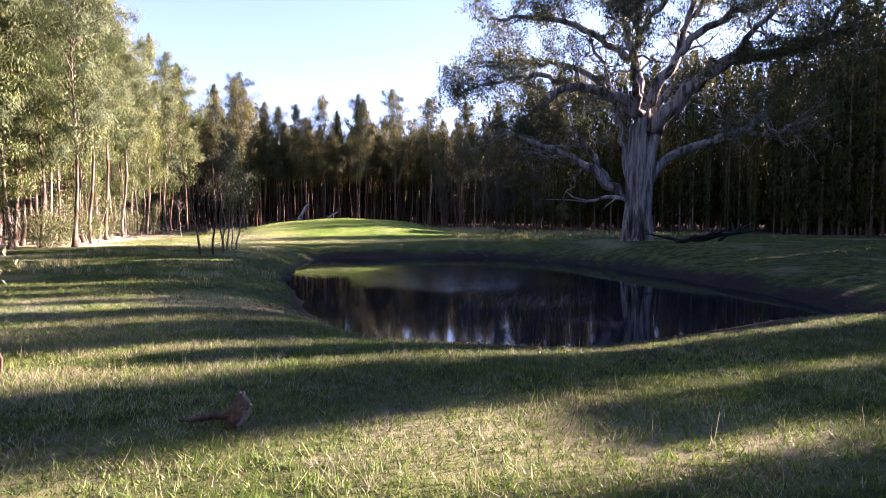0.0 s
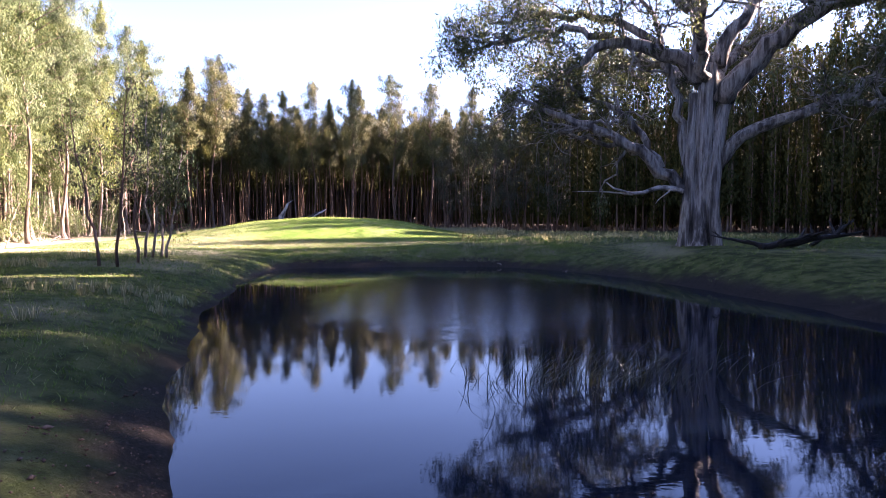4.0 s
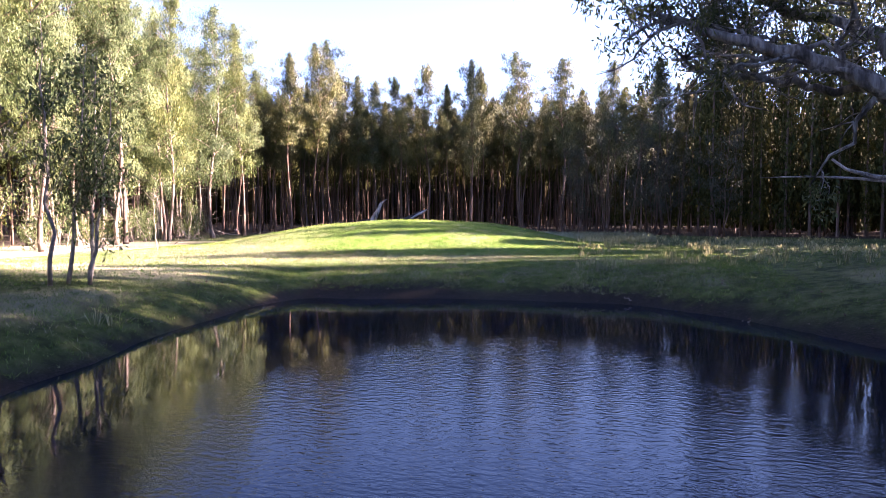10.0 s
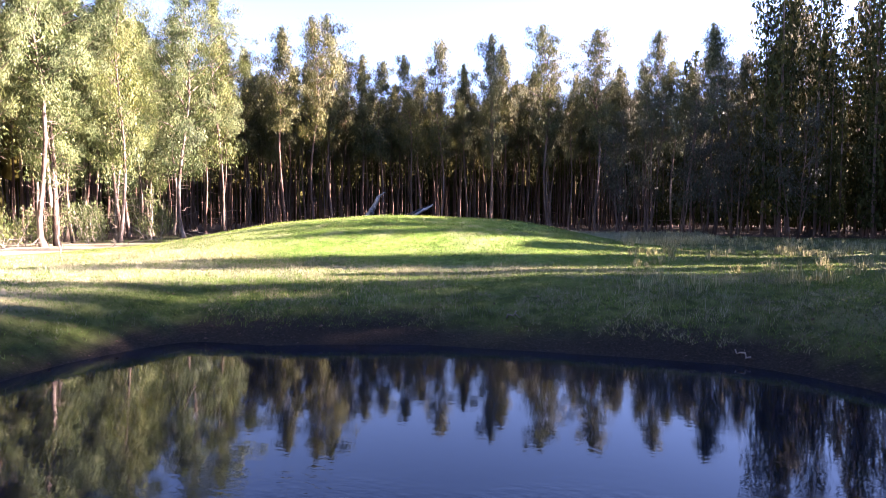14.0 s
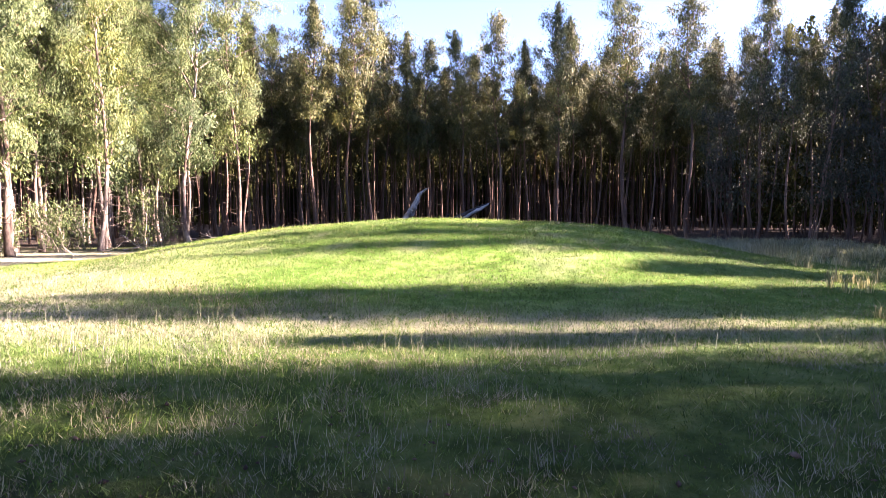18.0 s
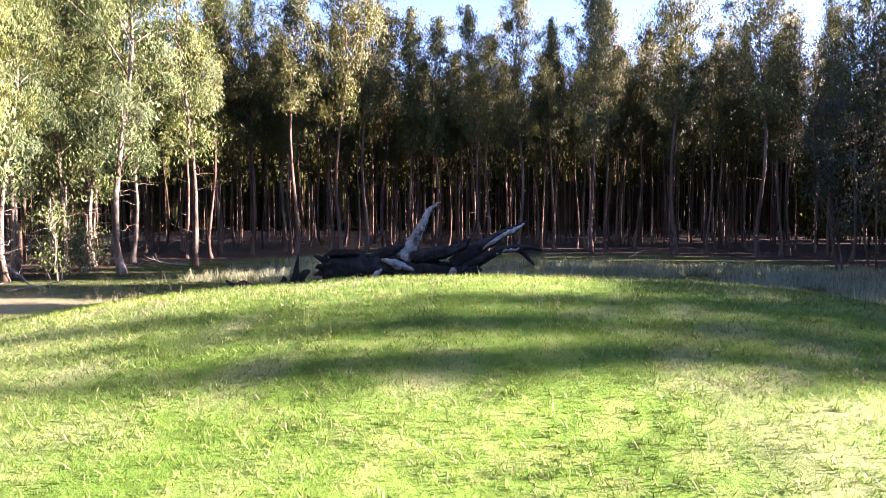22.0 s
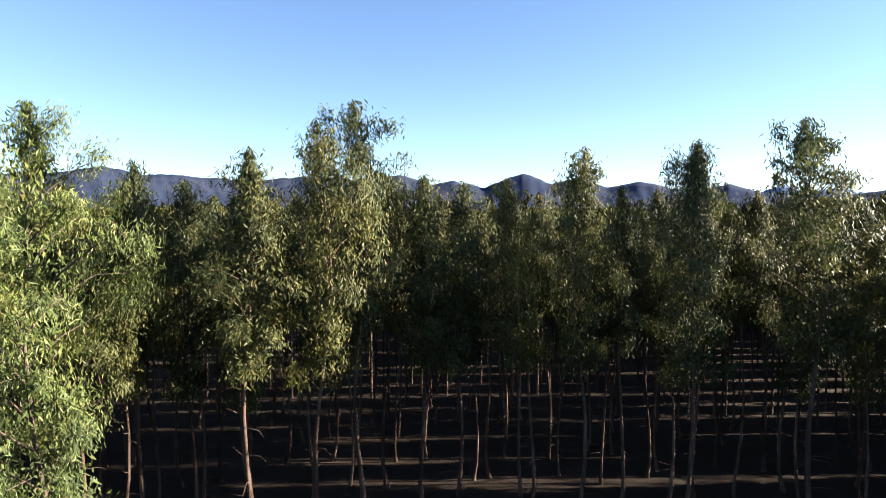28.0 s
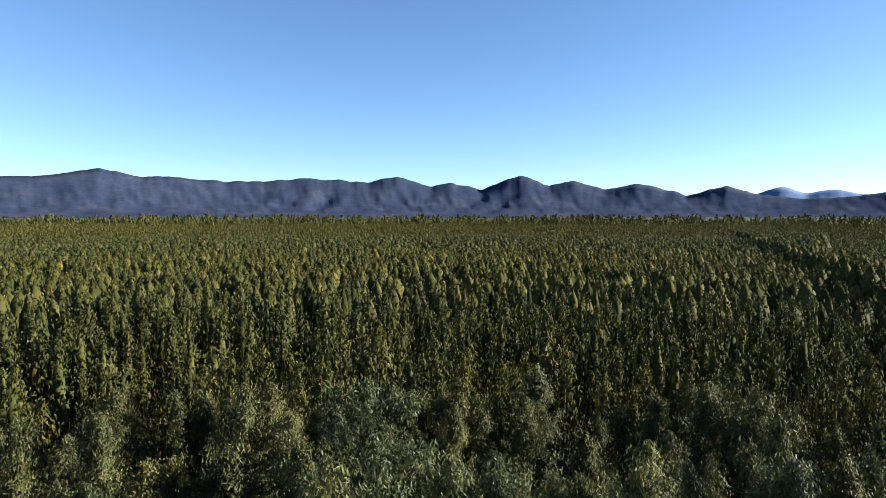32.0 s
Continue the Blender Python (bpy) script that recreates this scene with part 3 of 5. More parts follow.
EDGE_KINDS, INNER_KINDS = [], []


def gum_kind(name, height, low, leaves, width, label, size=(0.3, 0.075), bark=GUM_BARK, leaf=LEAF):
    trunk, limbs, cs, core = gum_shape(height, low, leaves, width)
    ob = thing(name, label, "tree", "plantation gums")
    tv, tf = trunk
    lv, lf = limbs
    part("trunk", np.concatenate([tv, lv]), tf + [f + len(tv) for f in lf], bark, ob, smooth=True)
    out = cs * [1, 1, 0]
    out = out / (np.linalg.norm(out, axis=1, keepdims=True) + 0.3) + [0, 0, 0.35]
    v, f = leaf_quads(cs, *size, 1.0, 0.5, out)
    cv, cf = leaf_quads(core, 0.26, 0.08, 1.0, 0.5)          # bunches of leaves inside the crown
    part("crown", np.concatenate([v, cv]), np.concatenate([f, cf + len(v)]), leaf, ob)
    return ob


EDGE_LABEL = "tall blue gum with pale peeling trunk and drooping olive leaves"
INNER_LABEL = "slender plantation gum with a bare trunk and high crown"
for h, low, wd in [(20, 0.12, 2.1), (20, 0.28, 1.9), (20, 0.05, 2.2), (20, 0.36, 1.9)]:
    EDGE_KINDS.append(gum_kind("blue_gum", h, low, 11500, wd, EDGE_LABEL, (0.27, 0.052)))
for h, low, wd in [(20, 0.55, 1.8), (20, 0.6, 1.65), (20, 0.5, 1.95)]:
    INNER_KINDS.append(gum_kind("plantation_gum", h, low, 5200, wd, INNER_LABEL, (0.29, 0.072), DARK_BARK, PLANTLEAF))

BACK_KINDS = [gum_kind("blue_gum", 20, low, 7500, wd, "tall blue gum with a bare trunk, bark and leaves toned down for shade", (0.26, 0.056), DARK_BARK, SHADELEAF) for low, wd in [(0.4, 1.8), (0.48, 1.6), (0.44, 1.95)]]
FINE_KINDS = [gum_kind("blue_gum", 20, low, 22000, wd, EDGE_LABEL, (0.21, 0.035)) for low, wd in [(0.26, 2.4), (0.36, 2.1), (0.2, 2.3)]]

# rows of the plantation: 3.6 m apart, a tree each 2.5 m
ROW_TURN = radians(115.0)


def plantation(radius):
    i, j = np.meshgrid(np.arange(-radius / 3.6, radius / 3.6), np.arange(-radius / 2.5, radius / 2.5))
    r = np.random.default_rng(11)
    u = i.ravel() * 3.6 + r.normal(0, 0.58, i.size)
    v = j.ravel() * 2.5 + r.normal(0, 0.65, i.size)
    c, s = math.cos(ROW_TURN), math.sin(ROW_TURN)
    x, y = u * c - v * s - 15, u * s + v * c + 64
    keep = r.uniform(0, 1, x.size) > 0.1
    return x[keep], y[keep], r.uniform(0, 1, (keep.sum(), 3))


px, py, pr = plantation(430)
# a denser outer row along the long left edge of the clearing
er = np.random.default_rng(13)
ex, ey = [], []
for (x1, y1), (x2, y2) in zip(CLEARING[:4], CLEARING[1:5]):
    ln = math.hypot(x2 - x1, y2 - y1)
    for t in np.arange(0.5, ln, 2.6):
        ex.append(x1 + (x2 - x1) * t / ln - er.uniform(0.6, 3.2)), ey.append(y1 + (y2 - y1) * t / ln + er.normal(0, 0.4))
px, py = np.concatenate([px, ex]), np.concatenate([py, ey])
pr = np.concatenate([pr, er.uniform(0, 1, (len(ex), 3))])
# The sunny side of the clearing, its trees arranged to shape the light. The sun reaches the grass in long strips,
# between which they stand tall:
# where each strip lies across the sun's way, its half width, how far sunward it goes on, the height of its ground.
STRIPS = [(4.4, 0.62, 3, 1), (8.7, 0.8, -1, 1), (11.5, 0.5, -3, 1), (14.5, 0.28, 0, 1), (16.4, 0.28, 0, 1), (17.7, 0.42, -1, 1), (19.1, 0.22, 0, 1), (25.9, 0.35, 1, 1), (27.2, 0.3, 2, 1), (29.6, 0.42, 4, 1),
          (44.2, 0.7, 11, 1), (50.2, 0.98, 19, 1.9), (52.7, 0.3, 8, 2.0), (54.8, 0.6, 15, 2.3), (60.3, 0.3, 14, 1), (64.3, 0.2, 11, 1), (70.0, 0.5, 6, 1)]
sin_az, cos_az = math.sin(SUN_AZ), math.cos(SUN_AZ)


def sunny_side():
    """Trees added in rows along the sunny edge to cast the shade between strips: x, y, scale, whether slim."""
    r = np.random.default_rng(29)
    bands = [(lo + a, hi - b, None) for (lo, a, _, _), (hi, b, _, _) in zip([(-34, 0, 0, 0)] + STRIPS, STRIPS + [(74, 0, 0, 0)])]
    bands += [(c - h, c + h, (reach, z)) for c, h, reach, z in STRIPS]
    out = []
    for lo, hi, strip in bands:
        slim = hi - lo < 2.1
        reach = 0.62 if slim else 1.1
        count = max(1, int(round((hi - lo - 0.5 * reach) / (1.25 * reach))))
        if strip:
            count = max(1, math.ceil((hi - lo) / 0.6))
        edge = reach * 1.1 if hi - lo > 2.2 * reach else (hi - lo) / (2 * count)
        for c in np.linspace(lo + edge, hi - edge, count) if count > 1 else [(lo + hi) / 2]:
            line = np.arange(15.0, 90.0, 0.5)
            inside = line[in_clearing(line * sin_az - c * cos_az, line * cos_az + c * sin_az)]
            foot = (inside.max() if len(inside) else 30.0) + 1.0
            for row in range(5):
                cc, a = c + r.normal(0, 0.12), foot + row * 3.3 + r.uniform(-0.8, 0.8)
                s = r.uniform(0.9, 0.98) + (0.1 if c > 56 else 0)
                if strip:
                    s = min(s, (strip[1] + (a - strip[0]) * math.tan(SUN_EL) - 1.2) / 20)
                if s > 0.2:
                    out.append((a * sin_az - cc * cos_az, a * cos_az + cc * sin_az, s, slim))
    return np.array(out)


EXTRA = sunny_side()
along_sun, across_sun = px * sin_az + py * cos_az, -px * cos_az + py * sin_az
old = (px > 14) & (along_sun > 24) & (across_sun > -34) & (across_sun < 74) & (edge_gap(px, py) < 18)
px, py, pr = np.concatenate([px[~old], EXTRA[:, 0]]), np.concatenate([py[~old], EXTRA[:, 1]]), np.concatenate([pr[~old], np.random.default_rng(17).uniform(0, 1, (len(EXTRA), 3))])
shade_maker = np.concatenate([np.zeros((~old).sum()), 1 + EXTRA[:, 3]])
gap = edge_gap(px, py)
far = np.hypot(px + 15, py - 64)
bearing = np.degrees(np.arctan2(-(px + 15), py - 60))          # left of +y
ahead = np.abs(bearing - 21.3) < 50
scale = 0.71 + 0.18 * pr[:, 0]
scale = np.where(pr[:, 2] > 0.94, scale * 1.12, scale)
scale = np.where((far > 70) & ahead, 0.76 + 0.12 * pr[:, 0], scale)
scale = np.where(((bearing < -4) | (bearing > 150)) & (px > 14), scale * 1.15, scale)       # taller blocks on the sunny side, which lengthens their shade
scale = np.where((px > 24) & (bearing < -10), np.minimum(scale, 0.8), scale)
scale[shade_maker > 0] = EXTRA[:, 2]
BREAKS = [((-64.7, 97.5), (-57.0, 140.0)), ((-80.0, 168.0), (30.0, 181.0))]   # tracks through the plantation
# single trees that stand out at the clearing's edge: x, y, height
EMERGENT = [(-27.4, 86.6, 22.6), (-27.0, 82.3, 21.0), (-28.8, 79.8, 19.6), (-16.8, 90.2, 20.2), (-11.7, 90.4, 20.3), (-6.4, 91.3, 21.4), (-28.8, 71.2, 20.2), (-35, 80, 19.4),
            (-33, 81, 18.6), (-25, 89.2, 19.0), (-23.2, 89.6, 18.7), (-19.6, 89.8, 18.8), (-1.5, 88.5, 19.4), (-28.3, 60.4, 20.5), (-29.4, 67.3, 20.5), (-32.4, 60.3, 19.5),
            (-27.5, 54.5, 19.5), (-28.4, 52.3, 19), (-21.1, 36.2, 18.5), (-22.5, 40.5, 19.5), (-24.5, 46.0, 19.5), (3, 87.5, 19.0)]
for ex, ey, eh in EMERGENT:
    k = int(np.argmin(np.hypot(px - ex, py - ey) + 50 * shade_maker))
    px[k], py[k], scale[k], gap[k] = ex, ey, (eh - 1.2) / 20.0, 0.8
    pr[k, 0] = 2.0
    far[k] = math.hypot(ex + 15, ey - 64)


def sun_clear(x, y):
    """Whether a tree leaves the two sunny strips at the back of the clearing in the sun."""
    ok = np.ones(len(x), bool)
    for sx, sy, half in [(-14.0, 82.0, 0.8), (3.0, 75.5, 0.8)]:
        along, across = (x - sx) * sin_az + (y - sy) * cos_az, (y - sy) * sin_az - (x - sx) * cos_az
        ok &= ~((along > 0) & (along < 50) & (np.abs(across) < half))
    return ok


on_track = np.zeros(len(px), bool)
for (x1, y1), (x2, y2) in BREAKS:
    ln = math.hypot(x2 - x1, y2 - y1)
    t = ((px - x1) * (x2 - x1) + (py - y1) * (y2 - y1)) / ln
    on_track |= (np.abs((px - x1) * (y2 - y1) - (py - y1) * (x2 - x1)) / ln < 4.2) & (t > 0) & (t < ln)
gap = np.where(on_track, -1.0, gap)
keep = (pr[:, 0] > 1.5) | (shade_maker > 0) | ((gap > 0.3) & sun_clear(px, py))
px, py, pr, gap, far, bearing, ahead, scale, shade_maker = (q[keep] for q in (px, py, pr, gap, far, bearing, ahead, scale, shade_maker))

near_view = (np.abs(bearing - 21.3) < 46) & (far < 46)
left_side = (px < -19) & (py > 20) & (gap < 7) & (py < 80)
back_edge = (gap < 7) & (py > 60) & (px < 30)
detailed = (near_view & (gap < 26)) | left_side | back_edge
detailed &= shade_maker == 0
detailed |= pr[:, 0] > 1.5
order = np.argsort(np.where(detailed, gap + 0.15 * far - 50 * (pr[:, 0] > 1.5), 1e9))[: min(300, int(detailed.sum()))]
single = np.zeros(len(px), bool)
single[order] = True


def stand(kinds, k):
    kind = kinds[int(pr[k, 1] * 997) % len(kinds)]
    s, w = scale[k], (0.92 if gap[k] < 5 else 0.78) + 0.4 * ((pr[k, 1] * 31) % 1)
    m = pose(px[k], py[k], float(ground_z(px[k], py[k])), pr[k, 1] * 4 - 2, pr[k, 2] * 4 - 2, pr[k, 2] * 360 * 7) @ Matrix.Diagonal((s * w, s * w, s, 1))
    return copy_thing(kind, m)


for k in order:
    # Full leaf colour on the sunlit left edge, shade-toned copies further back.
    stand(FINE_KINDS if math.hypot(px[k] + 13, py[k] - 58) < 27 and py[k] < 73 else EDGE_KINDS if gap[k] < 10 and px[k] < -19 and py[k] < 73 else BACK_KINDS if gap[k] < 5 else INNER_KINDS, k)
for ob in EDGE_KINDS + INNER_KINDS + FINE_KINDS + BACK_KINDS:
    for child in list(ob.children):
        bpy.data.objects.remove(child)
    bpy.data.objects.remove(ob)


# ---------------------------------------------------------------- the joined rest of the plantation
def simple_gum(height, low, width, tris, size, trunk_sides=4, taper=5.0):
    """A cheap gum: (verts, triangles) of its trunk and of its crown."""
    a = np.arange(trunk_sides) * 2 * np.pi / trunk_sides
    tv = np.concatenate([np.stack([np.cos(a) * r, np.sin(a) * r, 0 * a + z], 1) for r, z in ((0.115, -0.1), (0.07, height * 0.6), (0.02, height * 0.93))])
    n = trunk_sides
    tf = []
    for b in (0, n):
        for q in range(n):
            tf += [(b + q, b + (q + 1) % n, b + n + q), (b + (q + 1) % n, b + n + (q + 1) % n, b + n + q)]
    f = rng.uniform(0, 1, tris) ** 1.15
    z = height * (low + (1 - low) * f)
    r = crown_reach((1 - f) * (1 - low) * height * 5.0 / taper, width) * np.sqrt(rng.uniform(0.1, 1.15, tris)) + 0.08
    t = rng.uniform(0, 6.28, tris)
    lump = 1 + 0.35 * np.sin(t * 3 + z * 1.7)
    c = np.stack([np.cos(t) * r * lump, np.sin(t) * r * lump, z], 1)
    d = rng.normal(0, 0.35, (tris, 3)) + [0, 0, -0.9]
    d /= np.linalg.norm(d, axis=1, keepdims=True)
    face = np.stack([np.cos(t), np.sin(t), 0.45 + 0 * t], 1) + rng.normal(0, 0.22, (tris, 3))
    s = np.cross(d, face)
    s /= np.linalg.norm(s, axis=1, keepdims=True)
    ln = (size * rng.uniform(0.7, 1.4, tris))[:, None]
    cv = np.stack([c - d * ln * 0.5 + s * ln * 0.24, c - d * ln * 0.5 - s * ln * 0.24, c + d * ln * 0.6], 1).reshape(-1, 3)
    return (tv, np.array(tf)), (cv, np.arange(3 * tris).reshape(-1, 3))


def cone_gum(height, low, width, sides, rings):
    """A gum seen from afar: an uneven leafy cone, (verts, triangles), with an empty trunk."""
    f = np.linspace(0, 1, rings + 1)[:-1]
    a = np.arange(sides) * 2 * np.pi / sides
    r = crown_reach((1 - f) * (1 - low) * height, width) * np.where(f == 0, 0.8, 1.0)
    rr = r[:, None] * rng.uniform(0.75, 1.25, (rings, sides))
    z = height * (low + (1 - low) * f)[:, None] + rng.uniform(-0.5, 0.5, (rings, sides)) * height * (1 - low) / rings
    v = np.stack([np.cos(a + 0.5 * np.arange(rings)[:, None]) * rr, np.sin(a + 0.5 * np.arange(rings)[:, None]) * rr, z], -1).reshape(-1, 3)
    v = np.concatenate([v, [[rng.normal(0, 0.1), rng.normal(0, 0.1), height]]])
    t = []
    for k in range(rings - 1):
        for q in range(sides):
            p, w = k * sides, (q + 1) % sides
            t += [(p + q, p + w, p + sides + q), (p + w, p + sides + w, p + sides + q)]
    p = (rings - 1) * sides
    t += [(p + q, p + (q + 1) % sides, p + sides) for q in range(sides)]
    return (v, np.array(t))


def leafy_cone(height, low, width, sides, rings, tris, size, core=0.55):
    """A cone with loose leaves round it."""
    trunk, (cv, cf) = simple_gum(height, low, width * 1.15, tris, size, 5)
    v, f = cone_gum(height - 0.4, low + 0.03, width * core, sides, rings)
    return trunk, (np.concatenate([v, cv]), np.concatenate([f, cf + len(v)]))


def blunt_top(height, width, tris, size):
    """Only the rounded top of a gum, in loose leaves; its trunk is that of any cheap gum."""
    trunk, (v, f) = simple_gum(height, 0.7, 1.0, tris, size, 4)
    c = v.reshape(-1, 3, 3).mean(1)
    d = np.maximum(height - c[:, 2], 0.05)
    want = width * np.clip(d / 4.2, 0, 1) ** 0.7 * rng.uniform(0.35, 1.1, tris)
    k = want / (np.hypot(c[:, 0], c[:, 1]) + 1e-3) - 1
    shift = np.stack([c[:, 0] * k, c[:, 1] * k, 0 * k], 1)
    return trunk, (v + np.repeat(shift, 3, 0), f)


def scattered(template, x, y, z, s, turn):
    """Copies of a (verts, faces) template, as one array of verts and one of faces."""
    v, f = template
    c, q = np.cos(turn)[:, None], np.sin(turn)[:, None]
    w = np.stack([(v[None, :, 0] * c - v[None, :, 1] * q) * s[:, None] + x[:, None], (v[None, :, 0] * q + v[None, :, 1] * c) * s[:, None] + y[:, None], v[None, :, 2] * s[:, None] + z[:, None]], -1)
    return w.reshape(-1, 3), (f[None] + (np.arange(len(x)) * len(v))[:, None, None]).reshape(-1, f.shape[1])


def grove(name, label, sel, templates, mats=(DARK_BARK, LEAF), trunk=True):
    idx = np.flatnonzero(sel)
    groups = np.array_split(np.random.default_rng(5).permutation(idx), len(templates))
    stems, crowns = [], []
    for g, (tt, ct) in zip(groups, templates):
        args = px[g], py[g], ground_z(px[g], py[g]), scale[g], pr[g, 1] * 40
        stems.append(scattered(tt, *args)), crowns.append(scattered(ct, *args))

    def cat(parts):
        off = np.cumsum([0] + [len(v) for v, _ in parts[:-1]])
        return np.concatenate([v for v, _ in parts]), np.concatenate([f + o for (_, f), o in zip(parts, off)])

    ob = thing(name, label, "trees")
    ob["kind"] = "stuff"
    if trunk:
        tagged(part("trunks", *cat(stems), mats[0], ob), kind="stuff")
    tagged(part("crowns", *cat(crowns), mats[1], ob), kind="stuff")


rest = ~single
sunward = (px > -4) & (py > -30) & (bearing < -2)
rim = rest & (shade_maker > 0)
thicket = rest & ~rim & (gap > 17) & (gap < 60) & (px > 20) & (bearing < -10)
mid_sel = rest & ~thicket & ~rim & ((ahead & (far < 115)) | (gap < 12) | (sunward & (gap < 30)))
inner_dark = rest & ~mid_sel & ~thicket & ~rim & ahead & (far < 430)
deep_stand = mid_sel & (gap > 30) & ahead
mid_sel &= ~deep_stand
closing = deep_stand & (far > 92)
# Sunward trees get crowns down to the ground to block the low sun.
leafy = mid_sel & (bearing < -11) & (px > 4) & (gap > 4)
mid_sel &= ~leafy
grove("leafy_plantation", "gums leafed down to the ground to block the low sun", leafy, [simple_gum(20, lo, wd, 900, 0.42, 5) for lo, wd in ((0.06, 1.9), (0.12, 1.8), (0.03, 1.9))], (DARK_BARK, DARKLEAF))
# Low crowns here shut out the bright gap under the trees beyond.
grove("plantation_depth", "far dark leafy depth of the gum plantation", closing, [leafy_cone(20, lo, wd, 8, 7, 220, 0.6, 0.66) for lo, wd in ((0.03, 1.9), (0.08, 1.8), (0.02, 2.0))], (DARK_BARK, DARKLEAF))
grove("plantation_thicket", "slender gums in the depth of the plantation", deep_stand & ~closing, [leafy_cone(20, lo, wd, 8, 6, 420, 0.46, 0.36) for lo, wd in ((0.5, 1.9), (0.56, 1.8), (0.44, 2.0))], (DARK_BARK, DARKLEAF))
grove("plantation_stand", "dense dark stand of slender plantation gums", mid_sel, [simple_gum(20, lo, wd, 820, 0.36, 5) for lo, wd in ((0.5, 2.0), (0.56, 1.8), (0.44, 1.9))], (DARK_BARK, DARKLEAF))
# Rim rows placed to cast the strips of shade on the grass.
grove("clearing_rim", "bushy dark gums along the shaded rim of the clearing", rim & (shade_maker < 1.5), [simple_gum(20, lo, wd, 1500, 0.34, 6, 1.6) for lo, wd in ((0.08, 0.95), (0.14, 0.9), (0.04, 1.0))], (DARK_BARK, DARKLEAF))
grove("slim_rim_gums", "slim dark gums added along the rim of the clearing to shape strips of shade", rim & (shade_maker > 1.5), [simple_gum(20, lo, wd, 900, 0.32, 6, 1.6) for lo, wd in ((0.08, 0.52), (0.04, 0.48))], (DARK_BARK, DARKLEAF))
grove("shady_plantation", "thick dark plantation on the sunny side of the clearing", thicket, [leafy_cone(20, lo, 1.3, 6, 4, 230, 0.7, 0.5) for lo in (0.0, 0.03)], (DARK_BARK, DARKLEAF))
grove("nearer_canopy", "plantation canopy of olive gum tops", inner_dark & (far < 230), [leafy_cone(20, 0.62, wd, 7, 4, 90, 0.55, 0.84) for wd in (2.6, 2.3, 2.9, 2.5)], (DARK_BARK, DARKLEAF), False)
grove("distant_plantation", "wide plantation canopy of olive gum tops", inner_dark & (far >= 230), [leafy_cone(20, 0.7, wd, 6, 3, 18, 0.8, 0.9) for wd in (3.0, 2.6, 3.3, 2.8)], (DARK_BARK, DARKLEAF), False)

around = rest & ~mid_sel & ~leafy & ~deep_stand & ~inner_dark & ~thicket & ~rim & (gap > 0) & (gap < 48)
grove("surrounding_plantation", "rows of slender gums behind the edge of the clearing", around, [leafy_cone(20, lo, wd, 7, 5, 90, 0.7, 0.6) for lo, wd in ((0.3, 1.8), (0.42, 1.7))], (DARK_BARK, DARKLEAF))

# beyond that, tops alone, out to the foot of the plain
r = np.random.default_rng(21)
count = 26000
fd = np.sqrt(r.uniform(425 ** 2, 1350 ** 2, count))
fb = np.radians(21.3 + r.uniform(-45, 45, count))
px, py = -15 - np.sin(fb) * fd, 64 + np.cos(fb) * fd
pr, scale = r.uniform(0, 1, (count, 3)), 0.76 + 0.17 * r.uniform(0, 1, count)
grove("far_plantation", "far gum plantation reaching to the plain", np.ones(count, bool), [(simple_gum(20, 0.6, 1, 1, 1, 3)[0], blunt_top(20, 3.2, 20, 1.5)[1]) for _ in range(5)], (DARK_BARK, DARKLEAF), False)

count = 1300
fd = r.uniform(950, 1400, count)
fb = np.radians(21.3 + r.uniform(-44, 44, count))
px, py = -15 - np.sin(fb) * fd, 64 + np.cos(fb) * fd
pr, scale = r.uniform(0, 1, (count, 3)), 0.95 + 0.6 * r.uniform(0, 1, count) ** 1.6
grove("far_bushland", "dark native bush along the far edge of the plantation", np.ones(count, bool), [simple_gum(20, 0.5, 5.5, 40, 3.0, 3) for _ in range(4)], (DARK_BARK, DARKLEAF), False)


